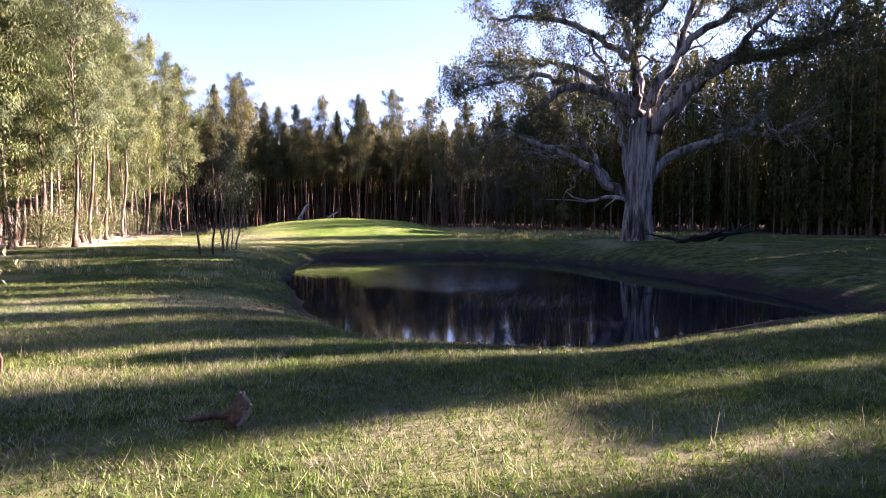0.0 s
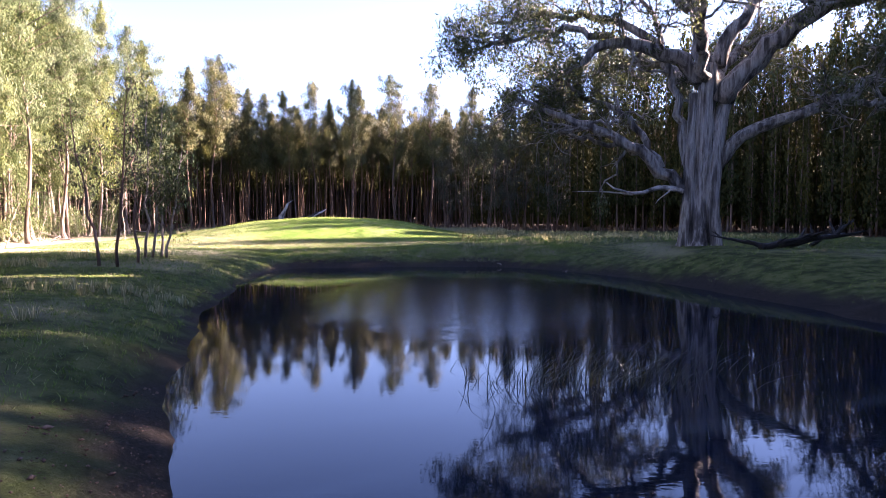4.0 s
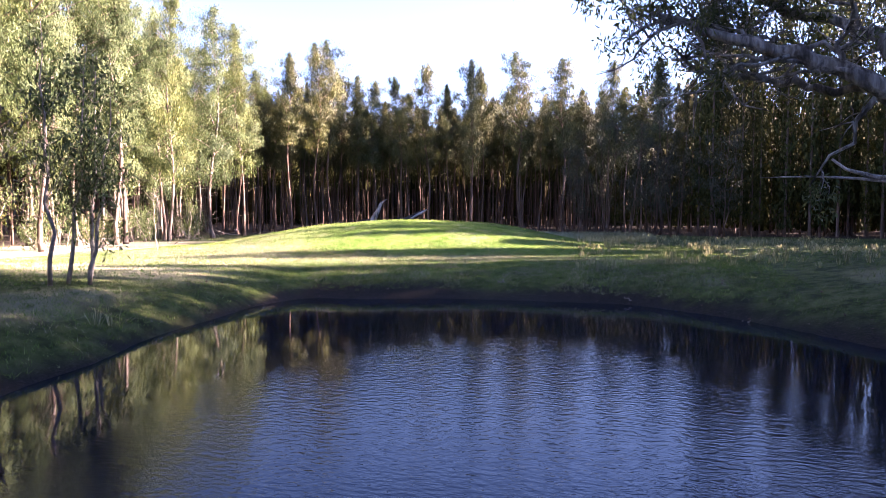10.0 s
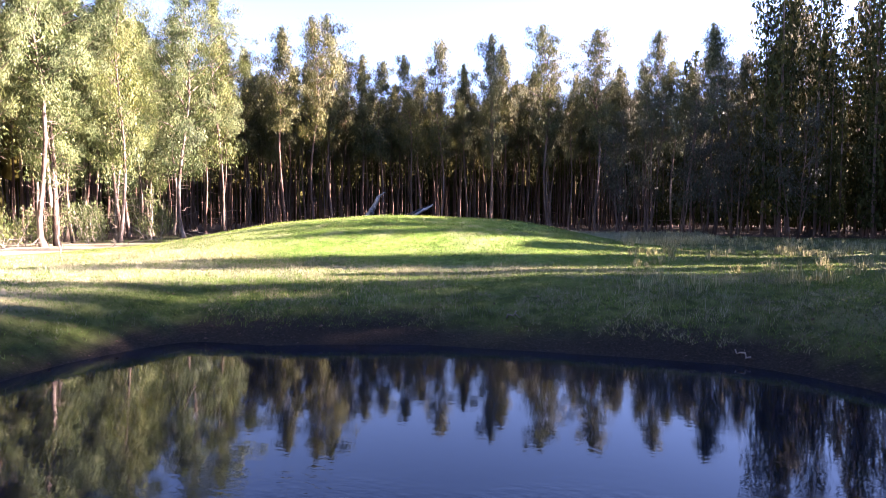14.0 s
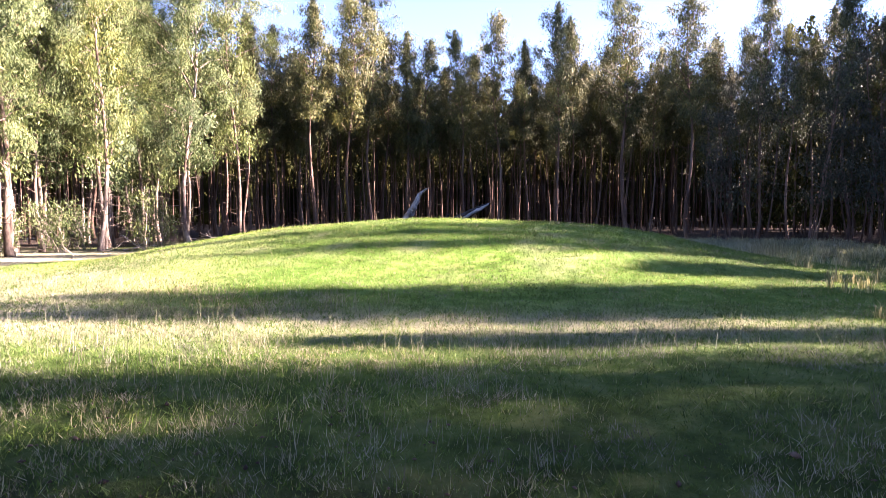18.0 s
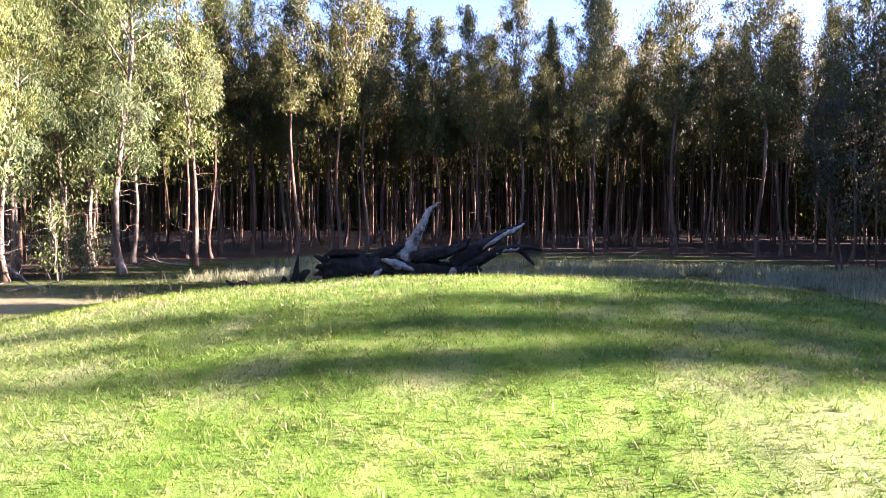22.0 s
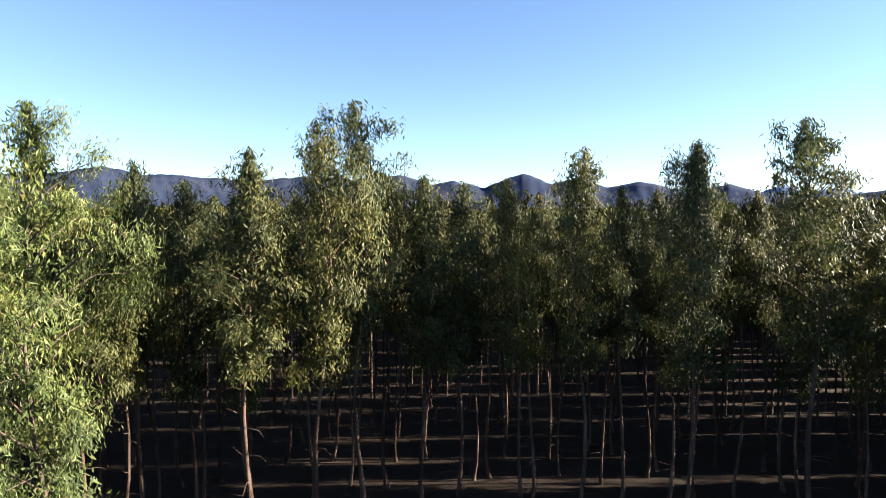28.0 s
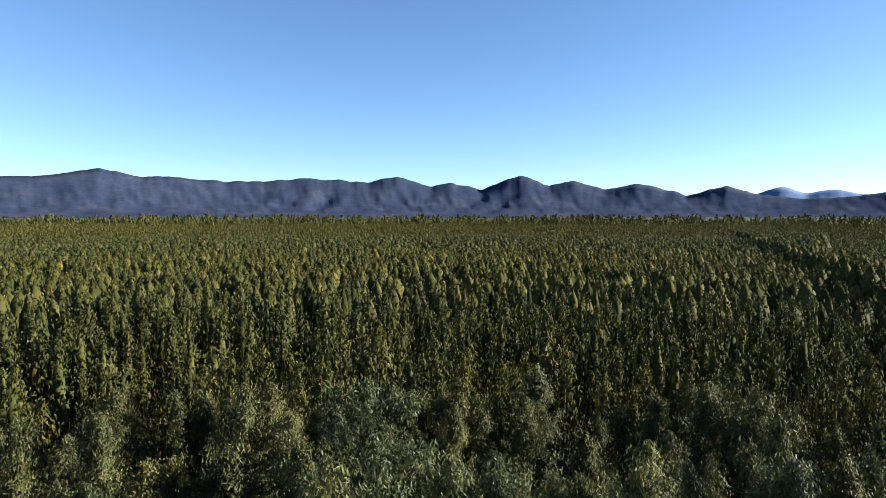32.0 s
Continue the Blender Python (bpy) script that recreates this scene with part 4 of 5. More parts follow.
# ---------------------------------------------------------------- the old red gum by the pond
def make_old_gum(x, y, turn):
    z0 = float(ground_z(x, y))
    ob = thing("old_red_gum", "huge old gum with grey furrowed trunk and spreading limbs", "tree", at=pose(x, y, z0, 0, 0, turn))
    bole = [(-0.05, 0, -0.3), (-0.03, 0, 0.2), (0.0, 0, 0.8), (0.05, 0, 1.8), (0.1, 0, 3.4), (0.15, 0, 5.0), (0.2, 0, 6.6), (0.25, 0.05, 8.3)]
    part("trunk", *joined([furrowed(bent(bole, 64), np.interp(np.linspace(0, 8.6, 64), [0, 0.5, 1.1, 2, 3.5, 5, 6.5, 8.6], [0.98, 0.78, 0.62, 0.52, 0.48, 0.46, 0.44, 0.34]), 52, 0.1),
                           furrowed(bent([(0.62, -0.2, -0.2), (0.52, -0.2, 1.5), (0.52, -0.1, 4.0), (0.85, 0, 6.0), (1.35, 0, 7.8)], 44), np.linspace(0.36, 0.27, 44), 34, 0.14),
                           furrowed(bent([(-0.62, -0.3, -0.2), (-0.46, -0.25, 1.5), (-0.36, -0.15, 4.0), (-0.3, 0, 7)], 40), np.linspace(0.36, 0.22, 40), 34, 0.14)]), OLD_BARK, ob, smooth=True)
    # path, radius at its foot, whether leaves hang on its lower part too
    limbs = [([(0.1, 0, 7.6), (-0.6, -0.2, 8.4), (-1.6, -0.6, 8.9), (-3.0, -1.0, 9.4), (-4.2, -1.4, 9.3), (-5.3, -1.9, 8.5), (-6.4, -2.3, 7.6)], 0.46),
             ([(-0.5, -0.1, 2.5), (-1.2, -0.4, 3.2), (-2.3, -0.9, 4.1), (-3.8, -1.4, 5.1), (-5.8, -2.0, 6.0), (-8.4, -2.6, 7.1)], 0.34),
             ([(-1.7, -0.6, 3.6), (-2.4, -0.4, 5.0), (-3.6, 0.0, 6.4), (-5.6, 0.3, 7.4), (-7.6, 0.2, 8.8)], 0.2),
             ([(-2.6, -1.0, 4.3), (-4.4, -0.6, 4.9), (-6.6, -0.2, 5.5), (-8.6, 0.4, 6.4)], 0.15),
             ([(-0.45, 0, 3.2), (-0.85, 0.1, 4.8), (-1.0, 0.2, 6.8), (-1.5, 0.4, 8.2), (-2.3, 0.8, 10.6), (-3.4, 1.2, 13.4)], 0.27),
             ([(0.6, 0.1, 3.6), (1.5, 0.2, 5.0), (3.9, 0.5, 5.9), (6.3, 0.7, 6.7), (7.6, 0.8, 8.2), (8.6, 0.9, 10.0)], 0.4),
             ([(5.4, 0.6, 6.3), (7.4, 1.4, 6.4), (9.6, 2.2, 7.2)], 0.16),
             ([(0.9, 0, 6.6), (1.7, -0.1, 7.9), (2.6, -0.3, 8.6), (3.9, -0.6, 9.7), (5.9, -0.9, 10.4), (8.2, -1.1, 10.4), (11.0, -1.2, 11.4)], 0.56),
             ([(0.2, 0.1, 7.8), (0.0, 0.3, 9.9), (-0.6, 0.6, 11.6), (-1.0, 1.0, 14.0), (-0.8, 1.4, 17.5)], 0.44),
             ([(0.6, 0.1, 8.2), (1.0, 0.3, 9.6), (2.0, 0.7, 10.6), (2.6, 1.5, 13.2), (3.4, 2.0, 17.0)], 0.4),
             ([(-0.6, 0.5, 11.0), (-2.0, 0.3, 12.2), (-3.6, 0.0, 13.4), (-6.0, -0.4, 14.0), (-9.4, -0.6, 14.4)], 0.3),
             ([(-1.8, 0.4, 9.4), (-4.0, 0.7, 11.0), (-7.0, 0.8, 11.8), (-10.6, 0.8, 11.6)], 0.26),
             ([(-3.6, -1.1, 9.4), (-5.6, -1.4, 10.2), (-8.0, -1.8, 10.0), (-10.8, -2.2, 9.4)], 0.22),
             ([(2.2, 0.8, 11.2), (3.8, 0.6, 12.6), (6.4, 0.3, 13.8), (9.6, 0.2, 14.4)], 0.28),
             ([(0.2, -0.4, 7.6), (-0.2, -2.4, 9.4), (0.4, -4.8, 11.4), (0.6, -7.4, 12.6)], 0.3),
             ([(0.3, 0.5, 7.4), (1.4, 3.6, 9.4), (2.8, 6.6, 11.0), (4.6, 9.0, 12.0)], 0.34),
             ([(-0.1, 0.4, 7.4), (-2.0, 3.4, 9.2), (-4.4, 6.4, 10.2), (-6.4, 8.8, 10.4)], 0.32),
             ([(4.6, -0.7, 10.0), (6.4, -2.4, 11.6), (8.0, -4.2, 13.0)], 0.24),
             ([(2.8, 1.5, 13.4), (5.0, 1.4, 15.4), (8.0, 1.2, 16.8), (10.6, 1.0, 17.2)], 0.2),
             ([(0.4, -4.6, 11.2), (2.4, -5.2, 13.4), (5.0, -5.6, 15.0), (7.6, -5.6, 15.6)], 0.18),
             ([(-0.9, 1.0, 14.2), (-3.2, 0.4, 16.0), (-6.2, -0.2, 17.0)], 0.18),
             ([(8.6, -1.1, 10.6), (10.6, -2.4, 12.6), (12.4, -3.4, 14.4)], 0.18),
             ([(3.0, 1.8, 15.0), (2.4, 0.4, 17.0), (2.2, -1.6, 18.6)], 0.16)]
    spots, twigs = [], []
    for path, r0 in limbs:
        n, r0 = 18, 0.85 * r0
        p = bent(path, n, 0.1)
        limb = part("limb", *joined([furrowed(p, 0.05 + (r0 - 0.05) * (1 - np.linspace(0, 1, n)) ** 0.7, 14, 0.12)]), OLD_BARK, ob, smooth=True)
        length = np.linalg.norm(np.diff(p, axis=0), axis=1).sum()
        for k in range(int(length * 1.7)):
            f = rng.uniform(0.3, 1.0) ** 0.8
            at = f * (n - 1)
            base = p[int(at)]
            out = rng.normal(0, 1, 3) * [1, 1, 0.7] + [0, 0, 0.3]
            side = base * [1, 1, 0]
            out += 0.6 * side / (np.linalg.norm(side) + 1)
            out /= np.linalg.norm(out)
            ln = rng.uniform(1.2, 3.2)
            tip = base + out * ln + [0, 0, rng.uniform(-0.5, 0.4)]
            q = bent([base, base + out * ln * 0.35 + rng.normal(0, 0.22, 3), base + out * ln * 0.7 + rng.normal(0, 0.25, 3), tip], 7, 0.08)
            part("branch", *joined([tube(q, np.linspace(0.045 + 0.06 * (1 - f) * r0 * 4, 0.014, 7), 6)]), OLD_BARK, limb, smooth=True)
            bare = base[2] < 7.0 and f < 0.85
            for j in range(10):
                g = rng.uniform(0.3, 1.0)
                b2 = q[int(g * 6)]
                o2 = rng.normal(0, 1, 3) + 0.5 * out
                o2 /= np.linalg.norm(o2)
                t2 = b2 + o2 * rng.uniform(0.4, 1.2)
                twigs.append(tube(bent([b2, (b2 + t2) / 2 + rng.normal(0, 0.1, 3), t2], 4, 0.03), np.linspace(0.02, 0.006, 4), 4, cap=False))
                inner = 1 - smoothstep(2.5, 7.0, math.hypot(t2[0], t2[1])) * smoothstep(5.5, 8.5, t2[2]) if t2[2] < 12.5 else 0.25
                if rng.uniform() < max(0.1, 0.92 * inner, 0.75 if bare else 0):
                    continue
                spots.append(t2)
                if rng.uniform() < 0.4:
                    spots.append(t2 + [rng.normal(0, 0.2), rng.normal(0, 0.2), -rng.uniform(0.2, 0.6)])
    tagged(part("twig_spray", *joined(twigs), OLD_BARK, ob, smooth=True), kind="stuff")
    part("dead_limb", *joined([tube(bent([(-0.7, -0.4, 2.5), (-1.3, -0.5, 2.75), (-2.0, -0.6, 2.6), (-2.9, -0.8, 2.35), (-3.6, -0.9, 2.5), (-4.1, -1.0, 2.95)], 11, 0.04), np.linspace(0.15, 0.03, 11), 6, cap=False),
                               tube(bent([(-2.9, -0.8, 2.35), (-4.4, -0.7, 2.6), (-5.8, -0.7, 2.55)], 6, 0.03), np.linspace(0.05, 0.012, 6), 5, cap=False),
                               tube(bent([(-1.2, -0.5, 2.7), (-1.5, -0.8, 2.2), (-1.9, -0.9, 1.9)], 5, 0.03), np.linspace(0.06, 0.012, 5), 5, cap=False)]), GREYWOOD, ob, "bleached bare dead limb", smooth=True)
    spots = np.array(spots)
    heavy = rng.integers(20, 44, len(spots))
    where = np.repeat(spots, heavy, 0)
    cs = where + np.clip(rng.normal(0, 1, where.shape), -2, 2) * [0.2, 0.2, 0.17]
    part("crown", *leaf_quads(cs, 0.2, 0.06, 0.8, 0.8), OLDLEAF, ob)
    return ob


make_old_gum(12.1, 38.2, -23.0)


# ---------------------------------------------------------------- small trees
def sapling(name, label, x, y, stems, height, leaves, leaf_mat, bark, spread, radius=0.05, low=0.35, size=(0.16, 0.045)):
    ob = thing(name, label, "tree", at=pose(x, y, float(ground_z(x, y)) - 0.02))
    wood, cs = [], []
    for s in range(stems):
        a = rng.uniform(0, 6.28)
        lean = np.array([math.cos(a), math.sin(a), 0]) * spread * rng.uniform(0.5, 1.2)
        foot = np.array([math.cos(a), math.sin(a), 0]) * (0.1 + 0.25 * (stems > 1) * rng.uniform(0.5, 1.5))
        h = height * rng.uniform(0.8, 1.05)
        p = bent([foot - [0, 0, 0.1], foot + lean * 0.35 + [0, 0, h * 0.3], foot + lean * 0.8 + [0, 0, h * 0.65], foot + lean + [0, 0, h]], 10, 0.05)
        wood.append(tube(p, np.linspace(radius, 0.008, 10), 6))
        for k in range(int(9 + height)):
            f = rng.uniform(low, 1)
            b = p[int(f * 9)]
            a2 = rng.uniform(0, 6.28)
            ln = rng.uniform(0.3, 1.0) * (1.25 - f) * height * 0.16 + 0.2
            t = b + np.array([math.cos(a2), math.sin(a2), rng.uniform(0.5, 1.4)]) * ln
            wood.append(tube(bent([b, (b + t) / 2 + rng.normal(0, 0.04, 3), t], 4), np.linspace(0.014, 0.005, 4), 4, cap=False))
            cs.append(t + rng.normal(0, 1, (leaves, 3)) * [0.2, 0.2, 0.24])
            cs.append((b + t) / 2 + rng.normal(0, 1, (leaves // 2, 3)) * 0.15)
    part("trunk", *joined(wood), bark, ob, smooth=True)
    part("crown", *leaf_quads(np.concatenate(cs), *size), leaf_mat, ob)
    return ob


for (x, y), h in [((-12.1, 34.5), 7.0), ((-11.7, 35.0), 6.2)]:
    tagged(sapling("young_gum", "pale fluffy young gum with two thin trunks", x, y, 2, h, 46, LEAF, STICK, 0.7, 0.06, 0.3, (0.17, 0.05)), group="saplings on the bank")
for (x, y), stems, h in [((-11.3, 30.6), 2, 6.5), ((-11.0, 31.9), 1, 6.0)]:
    tagged(sapling("gum_sapling", "cluster of thin dark gum saplings on the bank", x, y, stems, h, 20, GREYLEAF, DARK_BARK, 0.7, 0.06), group="saplings on the bank")
# shrubs and dead sticks under the first trees of the long edge
r6 = np.random.default_rng(61)
for k in range(16):
    y = 24 + k * 2.9 + r6.normal(0, 0.7)
    x = np.interp(y, [12, 36, 50, 62, 74], [-20.5, -21.5, -26, -29, -33]) + r6.uniform(-2.5, 0.6)
    tagged(sapling("understory_shrub", "low pale-leaved shrub under the forest edge", x, y, 4, r6.uniform(1.6, 3.6), 24, LEAF, STICK, 1.0, 0.03, 0.15, (0.16, 0.045)), group="shrubs at the forest edge")
sapling("young_sapling", "thin bent sapling with pale leaves in the grass", -4.95, 7.35, 1, 1.9, 8, STRAW, DARK_BARK, 0.3, 0.016, 0.5, (0.08, 0.03))
sapling("staked_sapling", "slim lone sapling standing in pale grass", -20.1, 48.9, 1, 3.2, 3, GREYLEAF, STICK, 0.1, 0.03, 0.6)
for x, y, h in [(1.0, 78.0, 9), (4.5, 77.0, 10), (6.5, 76.0, 9), (2.6, 80.0, 11), (8.5, 78.0, 11), (12, 77, 10)]:
    tagged(sapling("grey_wattle", "slender grey-leaved tree with several thin trunks", x, y, 3, h, 30, GREYLEAF, DARK_BARK, 1.3, 0.05, 0.25, (0.2, 0.06)), group="grey trees by the mound")


# ---------------------------------------------------------------- dead wood
def ground_at(x, y, up=0.0):
    return np.array([x, y, float(ground_z(x, y)) + up])


def make_fallen_tree():
    ob = thing("fallen_tree", "charred fallen tree trunk with a grey broken limb in tall grass", "log", at=pose(*ground_at(-15.5, 67.6), 0, 0, 21.2))

    def log(name, points, r, n, mat, sides=12, rough=0.12, label=""):
        n, sides = n * 3, sides * 2
        p = bent(np.array(points), n, 0.014)
        part(name, *joined([furrowed(p, np.interp(np.linspace(0, 1, n), np.linspace(0, 1, len(r)), r), sides, rough)]), mat, ob, label, smooth=True)

    log("trunk", [(-2.75, -0.05, 0.66), (-1.6, 0, 0.68), (-0.5, 0.05, 0.62), (0.5, 0.1, 0.5), (1.5, 0.1, 0.42), (2.6, 0.2, 0.3)], [0.58, 0.53, 0.5, 0.45, 0.38, 0.28], 18, CHAR, 15, 0.17)
    log("bark_edge", [(-2.9, -0.3, 1.12), (-2.3, -0.3, 1.22), (-1.6, -0.3, 1.16)], [0.05, 0.13, 0.04], 7, CHAR, 8, 0.3)
    log("shoulder_limb", [(-1.1, 0.0, 1.0), (-0.5, 0.05, 1.24), (0.1, 0.1, 1.42)], [0.24, 0.2, 0.12], 8, CHAR, 9, 0.25)
    log("upright_limb", [(0.0, 0.1, 0.95), (0.42, 0.15, 1.7), (0.76, 0.2, 2.36), (1.02, 0.25, 2.86)], [0.3, 0.24, 0.17, 0.11], 12, GREYWOOD, 12, 0.2, "pale weathered broken limb")
    log("spur", [(0.98, 0.25, 2.78), (1.2, 0.25, 2.98), (1.45, 0.25, 3.12)], [0.08, 0.05, 0.02], 5, GREYWOOD, 7, 0.2)
    log("grey_patch", [(-0.75, -0.42, 0.98), (-0.2, -0.44, 0.82), (0.45, -0.36, 0.6)], [0.05, 0.15, 0.05], 7, GREYWOOD, 8, 0.22)
    log("middle_limb", [(0.5, 0.0, 0.85), (1.1, 0.0, 1.12), (1.8, 0.05, 1.25), (2.4, 0.1, 1.52)], [0.3, 0.26, 0.22, 0.1], 10, CHAR, 10, 0.25)
    log("broken_tip", [(2.25, 0.08, 1.4), (2.45, 0.1, 1.62), (2.55, 0.1, 1.8)], [0.14, 0.09, 0.02], 5, CHAR, 7, 0.35)
    log("right_limb", [(1.9, 0.1, 0.7), (2.75, 0.2, 1.3), (3.56, 0.3, 1.78), (4.2, 0.4, 2.1), (4.7, 0.45, 2.36)], [0.3, 0.25, 0.19, 0.13, 0.04], 12, CHAR, 10, 0.2)
    log("grey_limb", [(2.95, 0.05, 1.3), (3.5, 0.12, 1.68), (4.1, 0.24, 2.02), (4.62, 0.34, 2.3)], [0.03, 0.1, 0.09, 0.03], 8, GREYWOOD, 8, 0.2)
    log("arched_limb", [(2.3, 0.1, 0.55), (2.9, 0.05, 0.92), (3.56, 0.0, 1.3), (4.2, 0, 1.44), (4.8, 0, 1.4), (5.25, 0, 1.3)], [0.24, 0.2, 0.15, 0.12, 0.09, 0.03], 12, CHAR, 9, 0.18)
    log("hanging_limb", [(4.25, 0, 1.38), (4.6, -0.05, 1.15), (4.95, -0.1, 0.75)], [0.1, 0.08, 0.03], 6, CHAR, 7, 0.2)
    log("grey_splinter", [(3.3, -0.1, 1.1), (3.9, -0.1, 1.32), (4.5, -0.1, 1.36)], [0.02, 0.06, 0.02], 6, GREYWOOD, 6, 0.2)
    for x, z, dx, dz, mat in [(2.43, 0.75, -0.4, -0.65, CHAR), (2.64, 0.65, -0.3, -0.6, CHAR), (2.1, 0.6, 0.5, -0.55, CHAR), (1.9, 0.55, -0.2, -0.5, GREYWOOD), (2.8, 0.6, 0.1, -0.55, CHAR)]:
        log("broken_root", [(x, -0.2, z), (x + 0.6 * dx, -0.42, z + 0.4 * dz), (x + dx, -0.5, z + dz)], [0.13, 0.11, 0.04], 6, mat, 7, 0.3)
    for k in range(9):
        a = -2.9 + k * 0.72
        log("root", [(-2.6, -0.05, 0.62), (-2.95, -0.1 + 0.4 * math.cos(a), 0.6 + 0.4 * math.sin(a)), (-3.2 - 0.15 * math.sin(k * 2.3), -0.1 + 0.6 * math.cos(a), 0.55 + 0.55 * math.sin(a))], [0.24, 0.14, 0.03], 6, GREYWOOD if k % 4 == 1 else CHAR, 7, 0.3)
    log("branch", [(-0.75, -0.5, 0.62), (-0.9, -1.1, 0.5), (-1.0, -1.6, 0.25), (-1.15, -2.0, 0.02)], [0.05, 0.07, 0.06, 0.04], 7, GREYWOOD, 8, 0.25)
    log("branch", [(-0.75, -1.3, 0.02), (-0.7, -1.35, 0.25), (-0.6, -1.3, 0.48)], [0.08, 0.1, 0.05], 6, CHAR, 8, 0.3)
    log("branch", [(-1.2, -2.0, 0.05), (-0.4, -2.5, 0.1), (0.35, -2.9, 0.03)], [0.07, 0.06, 0.02], 7, CHAR, 7, 0.2)


make_fallen_tree()


def stump(name, label, x, y, pieces):
    ob = thing(name, label, "stump", "charred stumps", pose(*ground_at(x, y)))
    for pname, points, r, mat in pieces:
        n = 6 * len(points)
        p = bent(np.array(points, float), n, 0.008)
        part(pname, *joined([furrowed(p, np.interp(np.linspace(0, 1, n), np.linspace(0, 1, len(r)), r), 16, 0.2)]), mat, ob, smooth=True)


stump("burnt_stump", "jagged black burnt stump with a sharp spike", -15.75, 60.95,
      [("base", [(-0.35, 0, 0.08), (0.0, 0.05, 0.3), (0.25, 0.05, 0.75)], [0.42, 0.42, 0.2], CHAR), ("spike", [(0.05, 0, 0.6), (0.14, 0, 1.1), (0.2, 0.02, 1.5)], [0.17, 0.08, 0.015], CHAR),
       ("crest", [(0.1, 0, 0.6), (0.35, 0.05, 0.95), (0.52, 0.05, 1.05)], [0.2, 0.14, 0.06], CHAR), ("notch", [(-0.2, 0, 0.45), (-0.3, 0.02, 0.7), (-0.27, 0.02, 0.85)], [0.16, 0.1, 0.04], CHAR),
       ("root_arm", [(-0.1, -0.1, 0.22), (-0.9, -0.2, 0.24), (-1.5, -0.3, 0.45), (-2.0, -0.35, 0.72)], [0.3, 0.22, 0.13, 0.03], CHAR),
       ("shoulder", [(0.7, 0, 0.0), (0.86, 0.05, 0.4), (0.84, 0.05, 0.82)], [0.16, 0.15, 0.07], CHAR), ("foot", [(0.3, 0, 0.15), (0.6, 0, 0.3), (0.9, 0, 0.12)], [0.2, 0.14, 0.1], CHAR)])
stump("burnt_log", "rounded charred log end lying in grass", -16.5, 59.6,
      [("log", [(-0.85, -0.2, 0.05), (-0.3, 0, 0.28), (0.3, 0.1, 0.42), (0.62, 0.15, 0.2)], [0.12, 0.28, 0.34, 0.2], CHAR), ("top", [(-0.2, 0, 0.5), (0.15, 0.05, 0.72), (0.4, 0.1, 0.66)], [0.1, 0.12, 0.06], CHAR)])
stump("burnt_log", "low charred log with grey streaks in grass", -17.6, 58.5,
      [("log", [(-0.6, -0.1, 0.2), (0, 0, 0.24), (0.55, 0.1, 0.25)], [0.2, 0.2, 0.14], CHAR), ("end", [(-0.75, -0.1, 0.0), (-0.68, -0.1, 0.25), (-0.6, -0.1, 0.4)], [0.15, 0.16, 0.06], CHAR),
       ("streak", [(-0.35, -0.22, 0.12), (-0.15, -0.22, 0.2), (0.1, -0.18, 0.16)], [0.05, 0.09, 0.04], GREYWOOD), ("tail", [(0.4, 0, 0.1), (0.9, 0.05, 0.06)], [0.1, 0.04], CHAR)])
stump("old_stump", "small weathered stump with a pale curved shard", -1.55, 5.35,
      [("log", [(-0.6, 0.12, 0.04), (-0.3, 0.05, 0.1), (-0.05, 0, 0.13)], [0.015, 0.03, 0.04], DARK_BARK), ("shard", [(-0.06, -0.03, 0.0), (0.02, -0.04, 0.12), (0.04, -0.03, 0.25), (0.0, -0.02, 0.34)], [0.012, 0.026, 0.03, 0.012], GREYWOOD),
       ("stub", [(-0.12, 0.02, 0), (-0.06, 0, 0.14), (-0.02, 0, 0.32)], [0.07, 0.055, 0.02], DARK_BARK)])


def fallen_branch(name, label, x, y, turn, length, r, arms, mat, lift=0.0):
    ob = thing(name, label, "branch", at=pose(*ground_at(x, y, r * 0.6), 0, 0, turn))
    p = bent([(0, 0, 0), (length * 0.35, 0.1, lift * 0.3 + 0.05), (length * 0.7, -0.1, lift * 0.7), (length, 0.05, lift)], 9, 0.03)
    wood = [tube(p, np.linspace(r, r * 0.2, 9), 7, rough=0.1)]
    for k in range(arms):
        b = p[rng.integers(2, 8)]
        t = b + np.array([rng.uniform(0.1, 0.6), rng.uniform(-0.6, 0.6), rng.uniform(0.0, 0.6)]) * length * 0.35
        wood.append(tube(bent([b, (b + t) / 2 + rng.normal(0, 0.05, 3), t], 5), np.linspace(r * 0.4, r * 0.1, 5), 5, cap=False))
    part("wood", *joined(wood), mat, ob, smooth=True)


for x, y, turn, ln, r, arms, lift in [(13.2, 34.6, 20, 3.2, 0.16, 6, 0.5), (14.5, 35.6, 5, 3.8, 0.2, 7, 0.6), (16.4, 36.6, 25, 3.0, 0.1, 5, 1.1), (13.8, 35.5, 160, 2.0, 0.12, 5, 0.4)]:
    fallen_branch("fallen_branch", "dark fallen branch under the old gum", x, y, turn, ln, r, arms, CHAR, lift)
r5 = np.random.default_rng(55)
for k in range(26):
    x, y = r5.uniform(-30, -21), r5.uniform(44, 72)
    if edge_gap(x, y) > -3.5:
        fallen_branch("dead_branch", "bleached dead branch lying at the forest edge", x, y, r5.uniform(0, 360), r5.uniform(1.2, 3.2), r5.uniform(0.02, 0.05), 5, STICK, r5.uniform(0.1, 0.9))
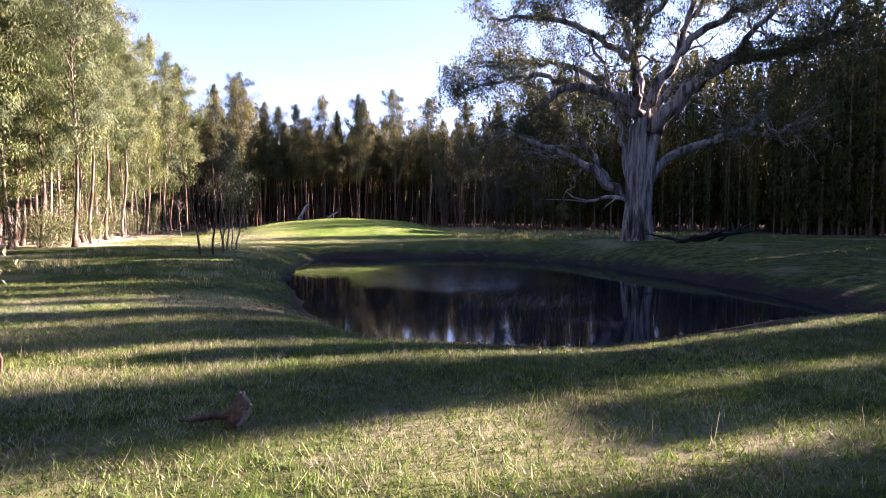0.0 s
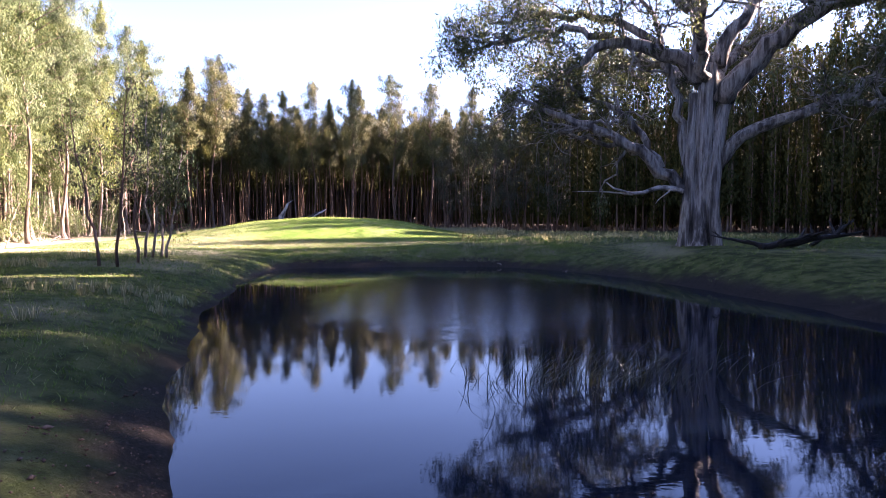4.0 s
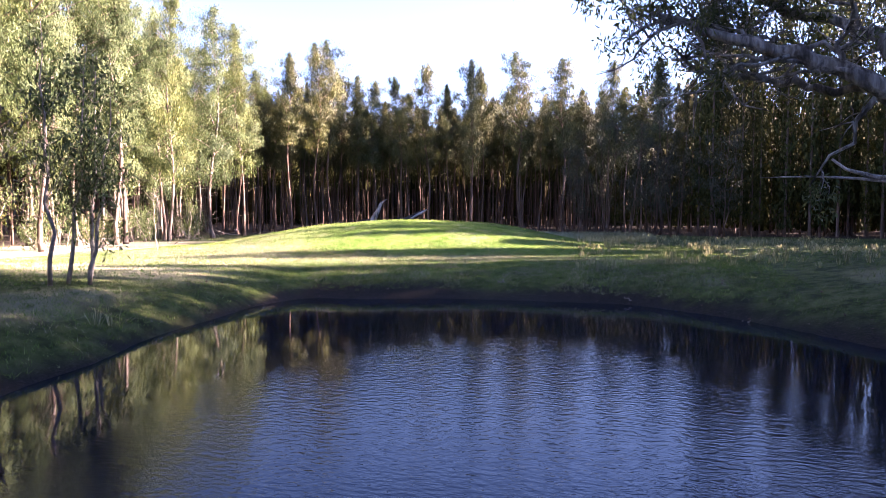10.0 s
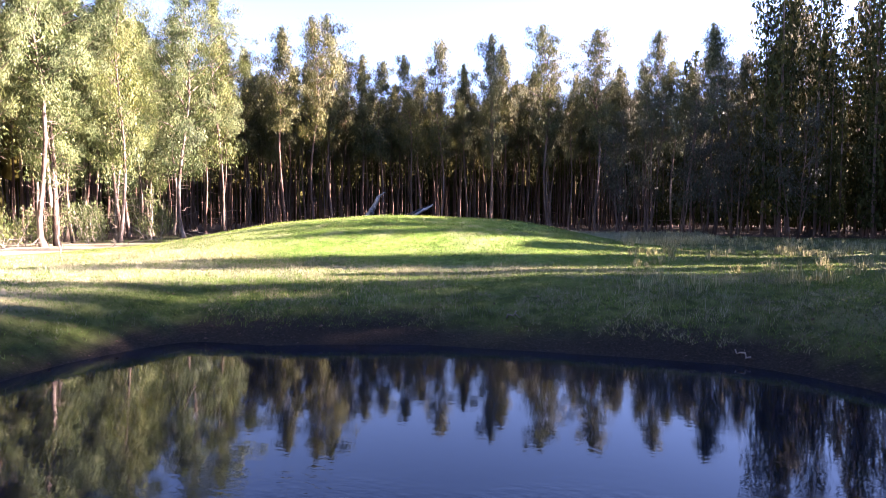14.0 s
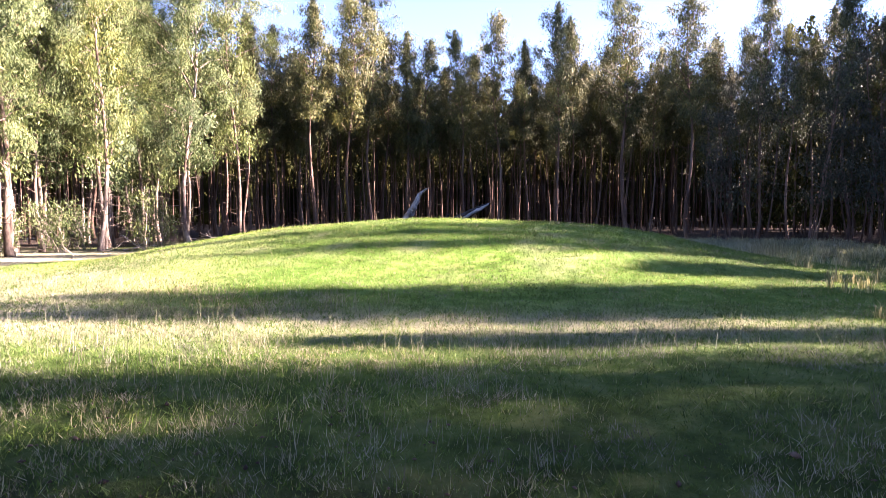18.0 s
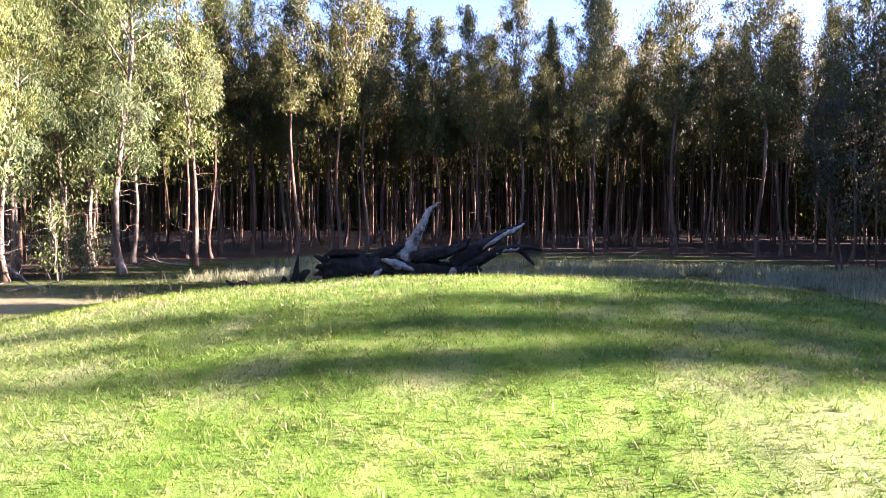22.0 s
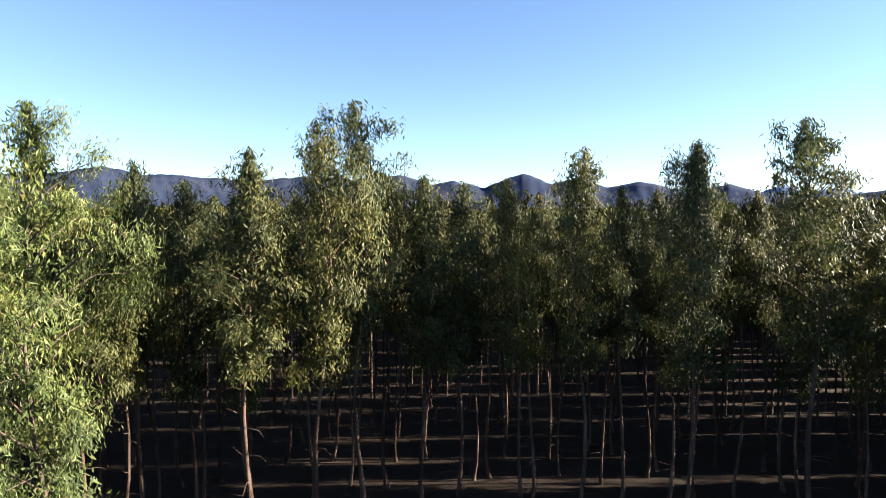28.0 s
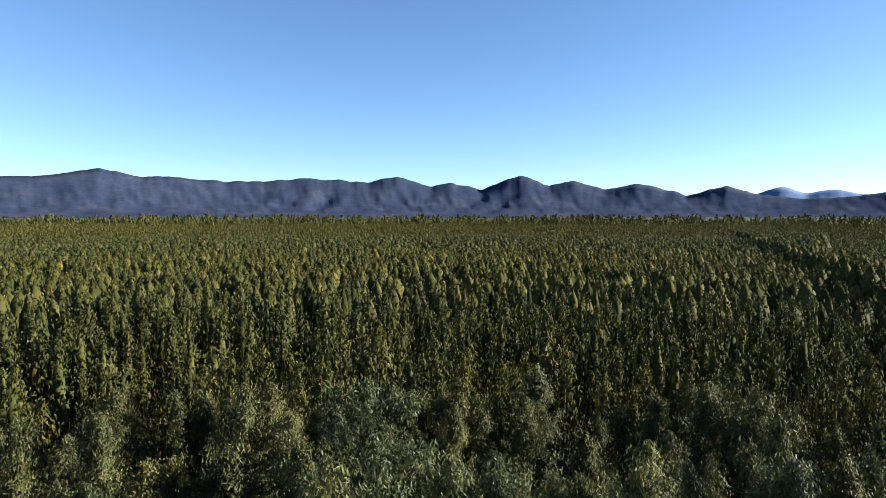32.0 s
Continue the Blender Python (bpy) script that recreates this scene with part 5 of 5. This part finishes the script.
for k in range(14):
    x, y = r5.uniform(-20, -1), r5.uniform(78, 88)
    fallen_branch("dead_branch", "bleached dead branch lying at the forest edge", x, y, r5.uniform(0, 360), r5.uniform(0.8, 2.2), r5.uniform(0.015, 0.04), 4, STICK, r5.uniform(0.05, 0.4))
for x, y, turn in [(-1.2, 42.2, 30), (3.2, 41.2, 150), (5.8, 38.6, 300), (-7.2, 36.4, 80), (7.6, 36.0, 10)]:
    fallen_branch("driftwood", "small pale stick on the muddy bank", x, y, turn, 0.4, 0.02, 2, STICK, 0.05)


# ---------------------------------------------------------------- reeds
def make_reeds():
    ob = thing("pond_reeds", "clump of dark bent reeds rising from the water", "reeds")
    ob["kind"] = "stuff"
    vs, fs, n = [], [], 0
    r = np.random.default_rng(8)
    for k in range(400):
        f = r.uniform()
        cx, cy = (2.6 + r.normal(0, 0.75), 18.9 + r.normal(0, 0.5)) if f < 0.75 else (1.2 + r.normal(0, 0.35), 18.5 + r.normal(0, 0.4)) if f < 0.9 else (4.6 + r.normal(0, 0.6), 19.6 + r.normal(0, 0.5))
        h, lean = r.uniform(0.3, 0.85), np.array([r.normal(0.28, 0.3), r.normal(-0.05, 0.22)])
        side = np.array([-lean[1], lean[0]]) / (np.hypot(*lean) + 1e-6) * 0.009
        t = np.linspace(0, 1, 5)
        c = np.stack([cx + lean[0] * t ** 2, cy + lean[1] * t ** 2, -0.15 + h * (t - 0.25 * r.uniform(0, 1.4) * t ** 3)], 1)
        w = (1 - t ** 2)[:, None] * np.array([side[0], side[1], 0])
        v = np.stack([c - w, c + w], 1).reshape(-1, 3)
        vs.append(v), fs.append(np.array([[2 * i, 2 * i + 1, 2 * i + 3, 2 * i + 2] for i in range(4)]) + n)
        n += 10
    tagged(part("reed_blades", np.concatenate(vs), np.concatenate(fs), REED, ob), kind="stuff")


make_reeds()


# ---------------------------------------------------------------- grass
def blades(x, y, height, width, lean, per):
    """Tufts of one-triangle blades at the given places."""
    n = len(x) * per
    bx, by = np.repeat(x, per) + rng.normal(0, 0.03, n), np.repeat(y, per) + rng.normal(0, 0.03, n)
    h = np.repeat(height, per) * rng.uniform(0.5, 1.2, n)
    a = rng.uniform(0, 6.28, n)
    w = width * rng.uniform(0.6, 1.3, n)
    z = ground_z(bx, by) - 0.01
    tip = np.stack([bx + rng.normal(0, lean, n) * h, by + rng.normal(0, lean, n) * h, z + h], 1)
    b1 = np.stack([bx + np.cos(a) * w, by + np.sin(a) * w, z], 1)
    b2 = np.stack([bx - np.cos(a) * w, by - np.sin(a) * w, z], 1)
    return np.stack([b1, b2, tip], 1).reshape(-1, 3), np.arange(3 * n).reshape(-1, 3)


def sown(count, x0, x1, y0, y1, seed, clump=0.0, size=1.5):
    r = np.random.default_rng(seed)
    x, y = r.uniform(x0, x1, count), r.uniform(y0, y1, count)
    keep = (shore_gap(x, y) > (0.45 + 0.65 * r.uniform(0, 1, count) ** 2) * np.where((x < -5) & (y < 36), 0.35, 1.0) * near_mud(x, y)) & (bumps(x, y, size) > clump) & (edge_gap(x, y) < 1)
    return x[keep], y[keep]


def sward(name, label, mat, fields, per, width, lean):
    vs, fs, n = [], [], 0
    for (x, y), h in fields:
        v, f = blades(x, y, h * rng.uniform(0.6, 1.4, len(x)), width, lean, per)
        vs.append(v), fs.append(f + n)
        n += len(v)
    ob = build(name, np.concatenate(vs), np.concatenate(fs), mat)
    return tagged(ob, label, "grass", kind="stuff")


sward("green_grass", "short green pasture grass over the paddock and bank", GRASS,
      [(sown(70000, -9, 9, 1.5, 13, 1, -2), 0.06), (sown(26000, -20, -4, 12, 44, 2, -2), 0.075), (sown(105000, -22, 8, 40, 60, 3, -2), 0.06), (sown(9000, 6, 26, 14, 60, 4, -0.5), 0.11), (sown(9000, -28, 6, 60, 82, 5, -2), 0.09)], 3, 0.007, 0.6)
sward("dry_grass", "pale dry grass tufts scattered over the paddock", STRAW,
      [(sown(26000, -9, 9, 1.5, 13, 11, 0.15, 0.45), 0.07), (sown(9000, -10, -2, 5, 13, 16, -0.2, 0.6), 0.08), (sown(9000, -20, 5, 48, 60, 15, 0.3, 0.9), 0.07), (sown(4000, -20, -5, 12, 40, 12, 0.2, 1.2), 0.09), (sown(20000, -22, 6, 41, 48.6, 13, 0.05, 0.7), 0.08), (sown(2600, -28, 4, 60, 80, 14, 0.0, 2.2), 0.35)], 5, 0.005, 0.6)
sward("grass_stalks", "tall thin straw stalks standing in the grass", STRAW,
      [(sown(900, -8, 8, 2.5, 13, 21), 0.26), (sown(700, -18, -5, 14, 42, 22), 0.3), (sown(4600, -18, 5, 42, 48.4, 23, -0.3), 0.24), (sown(700, -20, 6, 48, 62, 24), 0.22), (sown(1400, 2, 20, 44, 74, 25, 0.0), 0.4)], 2, 0.004, 0.22)


sward("grass_tufts", "clumps of longer green grass on the mound and paddock", GRASS,
      [(sown(6500, -8, 8, 2, 13, 41, -0.1, 0.6), 0.085), (sown(15000, -22, 7, 43, 61, 42, 0.0, 0.8), 0.09), (sown(2200, -18, -5, 13, 42, 43, -2), 0.11), (sown(1500, 5, 24, 30, 60, 44, -2), 0.14)], 6, 0.006, 0.75)


def make_tussocks(name, label, places, height, blades_each, spread, seed):
    r = np.random.default_rng(seed)
    cx, cy = places
    n = len(cx) * blades_each
    x, y = np.repeat(cx, blades_each), np.repeat(cy, blades_each)
    a, q = r.uniform(0, 6.28, n), np.abs(r.normal(0, 1, n))
    h = np.repeat(height * r.uniform(0.6, 1.3, len(cx)), blades_each) * r.uniform(0.6, 1.1, n)
    bx, by = x + np.cos(a) * q * 0.06, y + np.sin(a) * q * 0.06
    z = ground_z(bx, by) - 0.02
    out = h * spread * np.minimum(q, 2.0)
    mid = np.stack([bx + np.cos(a) * out * 0.4, by + np.sin(a) * out * 0.4, z + h * 0.7], 1)
    tip = np.stack([bx + np.cos(a) * out, by + np.sin(a) * out, z + h * (1 - 0.18 * q)], 1)
    s = np.stack([-np.sin(a), np.cos(a), 0 * a], 1) * 0.007
    b = np.stack([bx, by, z], 1)
    v = np.stack([b - s, b + s, mid + s * 0.7, mid - s * 0.7, tip], 1).reshape(-1, 3)
    i = np.arange(n) * 5
    tagged(build(name, v, [np.stack([i, i + 1, i + 2, i + 3], -1), np.stack([i + 3, i + 2, i + 4], -1)], TUSSOCK), label, "grass", kind="stuff")


make_tussocks("pale_tussocks", "tall pale tussock grass around the fallen tree", sown(5600, -25, 6, 65.6, 79, 31, -0.3, 1.7), 0.5, 20, 0.75, 32)
make_tussocks("bank_tussocks", "dry tussocks along the far edge of the bank", sown(900, 1, 24, 44, 74, 33, -0.35, 3.0), 0.34, 26, 0.45, 34)
make_tussocks("paddock_tussocks", "small dry tussocks in the paddock", sown(800, -18, -6, 16, 34, 35, 0.25, 2.0), 0.3, 26, 0.5, 36)


# ---------------------------------------------------------------- chips and stones on the mud
def make_chips():
    r = np.random.default_rng(77)
    x, y = r.uniform(-4, 13, 9000), r.uniform(8, 18, 9000)
    x2, y2 = r.uniform(-10, 9, 2600), r.uniform(36, 46, 2600)
    x, y = np.concatenate([x, x2]), np.concatenate([y, y2])
    d = shore_gap(x, y)
    keep = (d > 0.05) & (d < np.where(y < 18, 4.5, 2.6))
    x, y = x[keep], y[keep]
    n = len(x)
    s = r.uniform(0.006, 0.022, n)[:, None] * np.where(r.uniform(0, 1, n) > 0.93, 2.4, 1.0)[:, None]
    c = np.stack([x, y, ground_z(x, y) + s[:, 0] * 0.3], 1)
    base = np.array([(1, 0, 0), (0, 1, 0), (-1, 0, 0), (0, -1, 0), (0, 0, 0.7), (0, 0, -0.7)], float)
    a = r.uniform(0, 6.28, n)
    sx, sy = r.uniform(0.6, 1.8, n)[:, None], r.uniform(0.5, 1.0, n)[:, None]
    bx, by = base[None, :, 0] * sx, base[None, :, 1] * sy
    ca, sa = np.cos(a)[:, None], np.sin(a)[:, None]
    v = np.stack([bx * ca - by * sa, bx * sa + by * ca, np.repeat(base[None, :, 2], n, 0)], -1) * s[:, :, None] + c[:, None]
    f = np.array([(0, 1, 4), (1, 2, 4), (2, 3, 4), (3, 0, 4), (1, 0, 5), (2, 1, 5), (3, 2, 5), (0, 3, 5)])
    tagged(build("bank_debris", v.reshape(-1, 3), (f[None] + (np.arange(n) * 6)[:, None, None]).reshape(-1, 3), DARK_BARK), "small bark chips and clods on the muddy bank", "debris", kind="stuff")


make_chips()
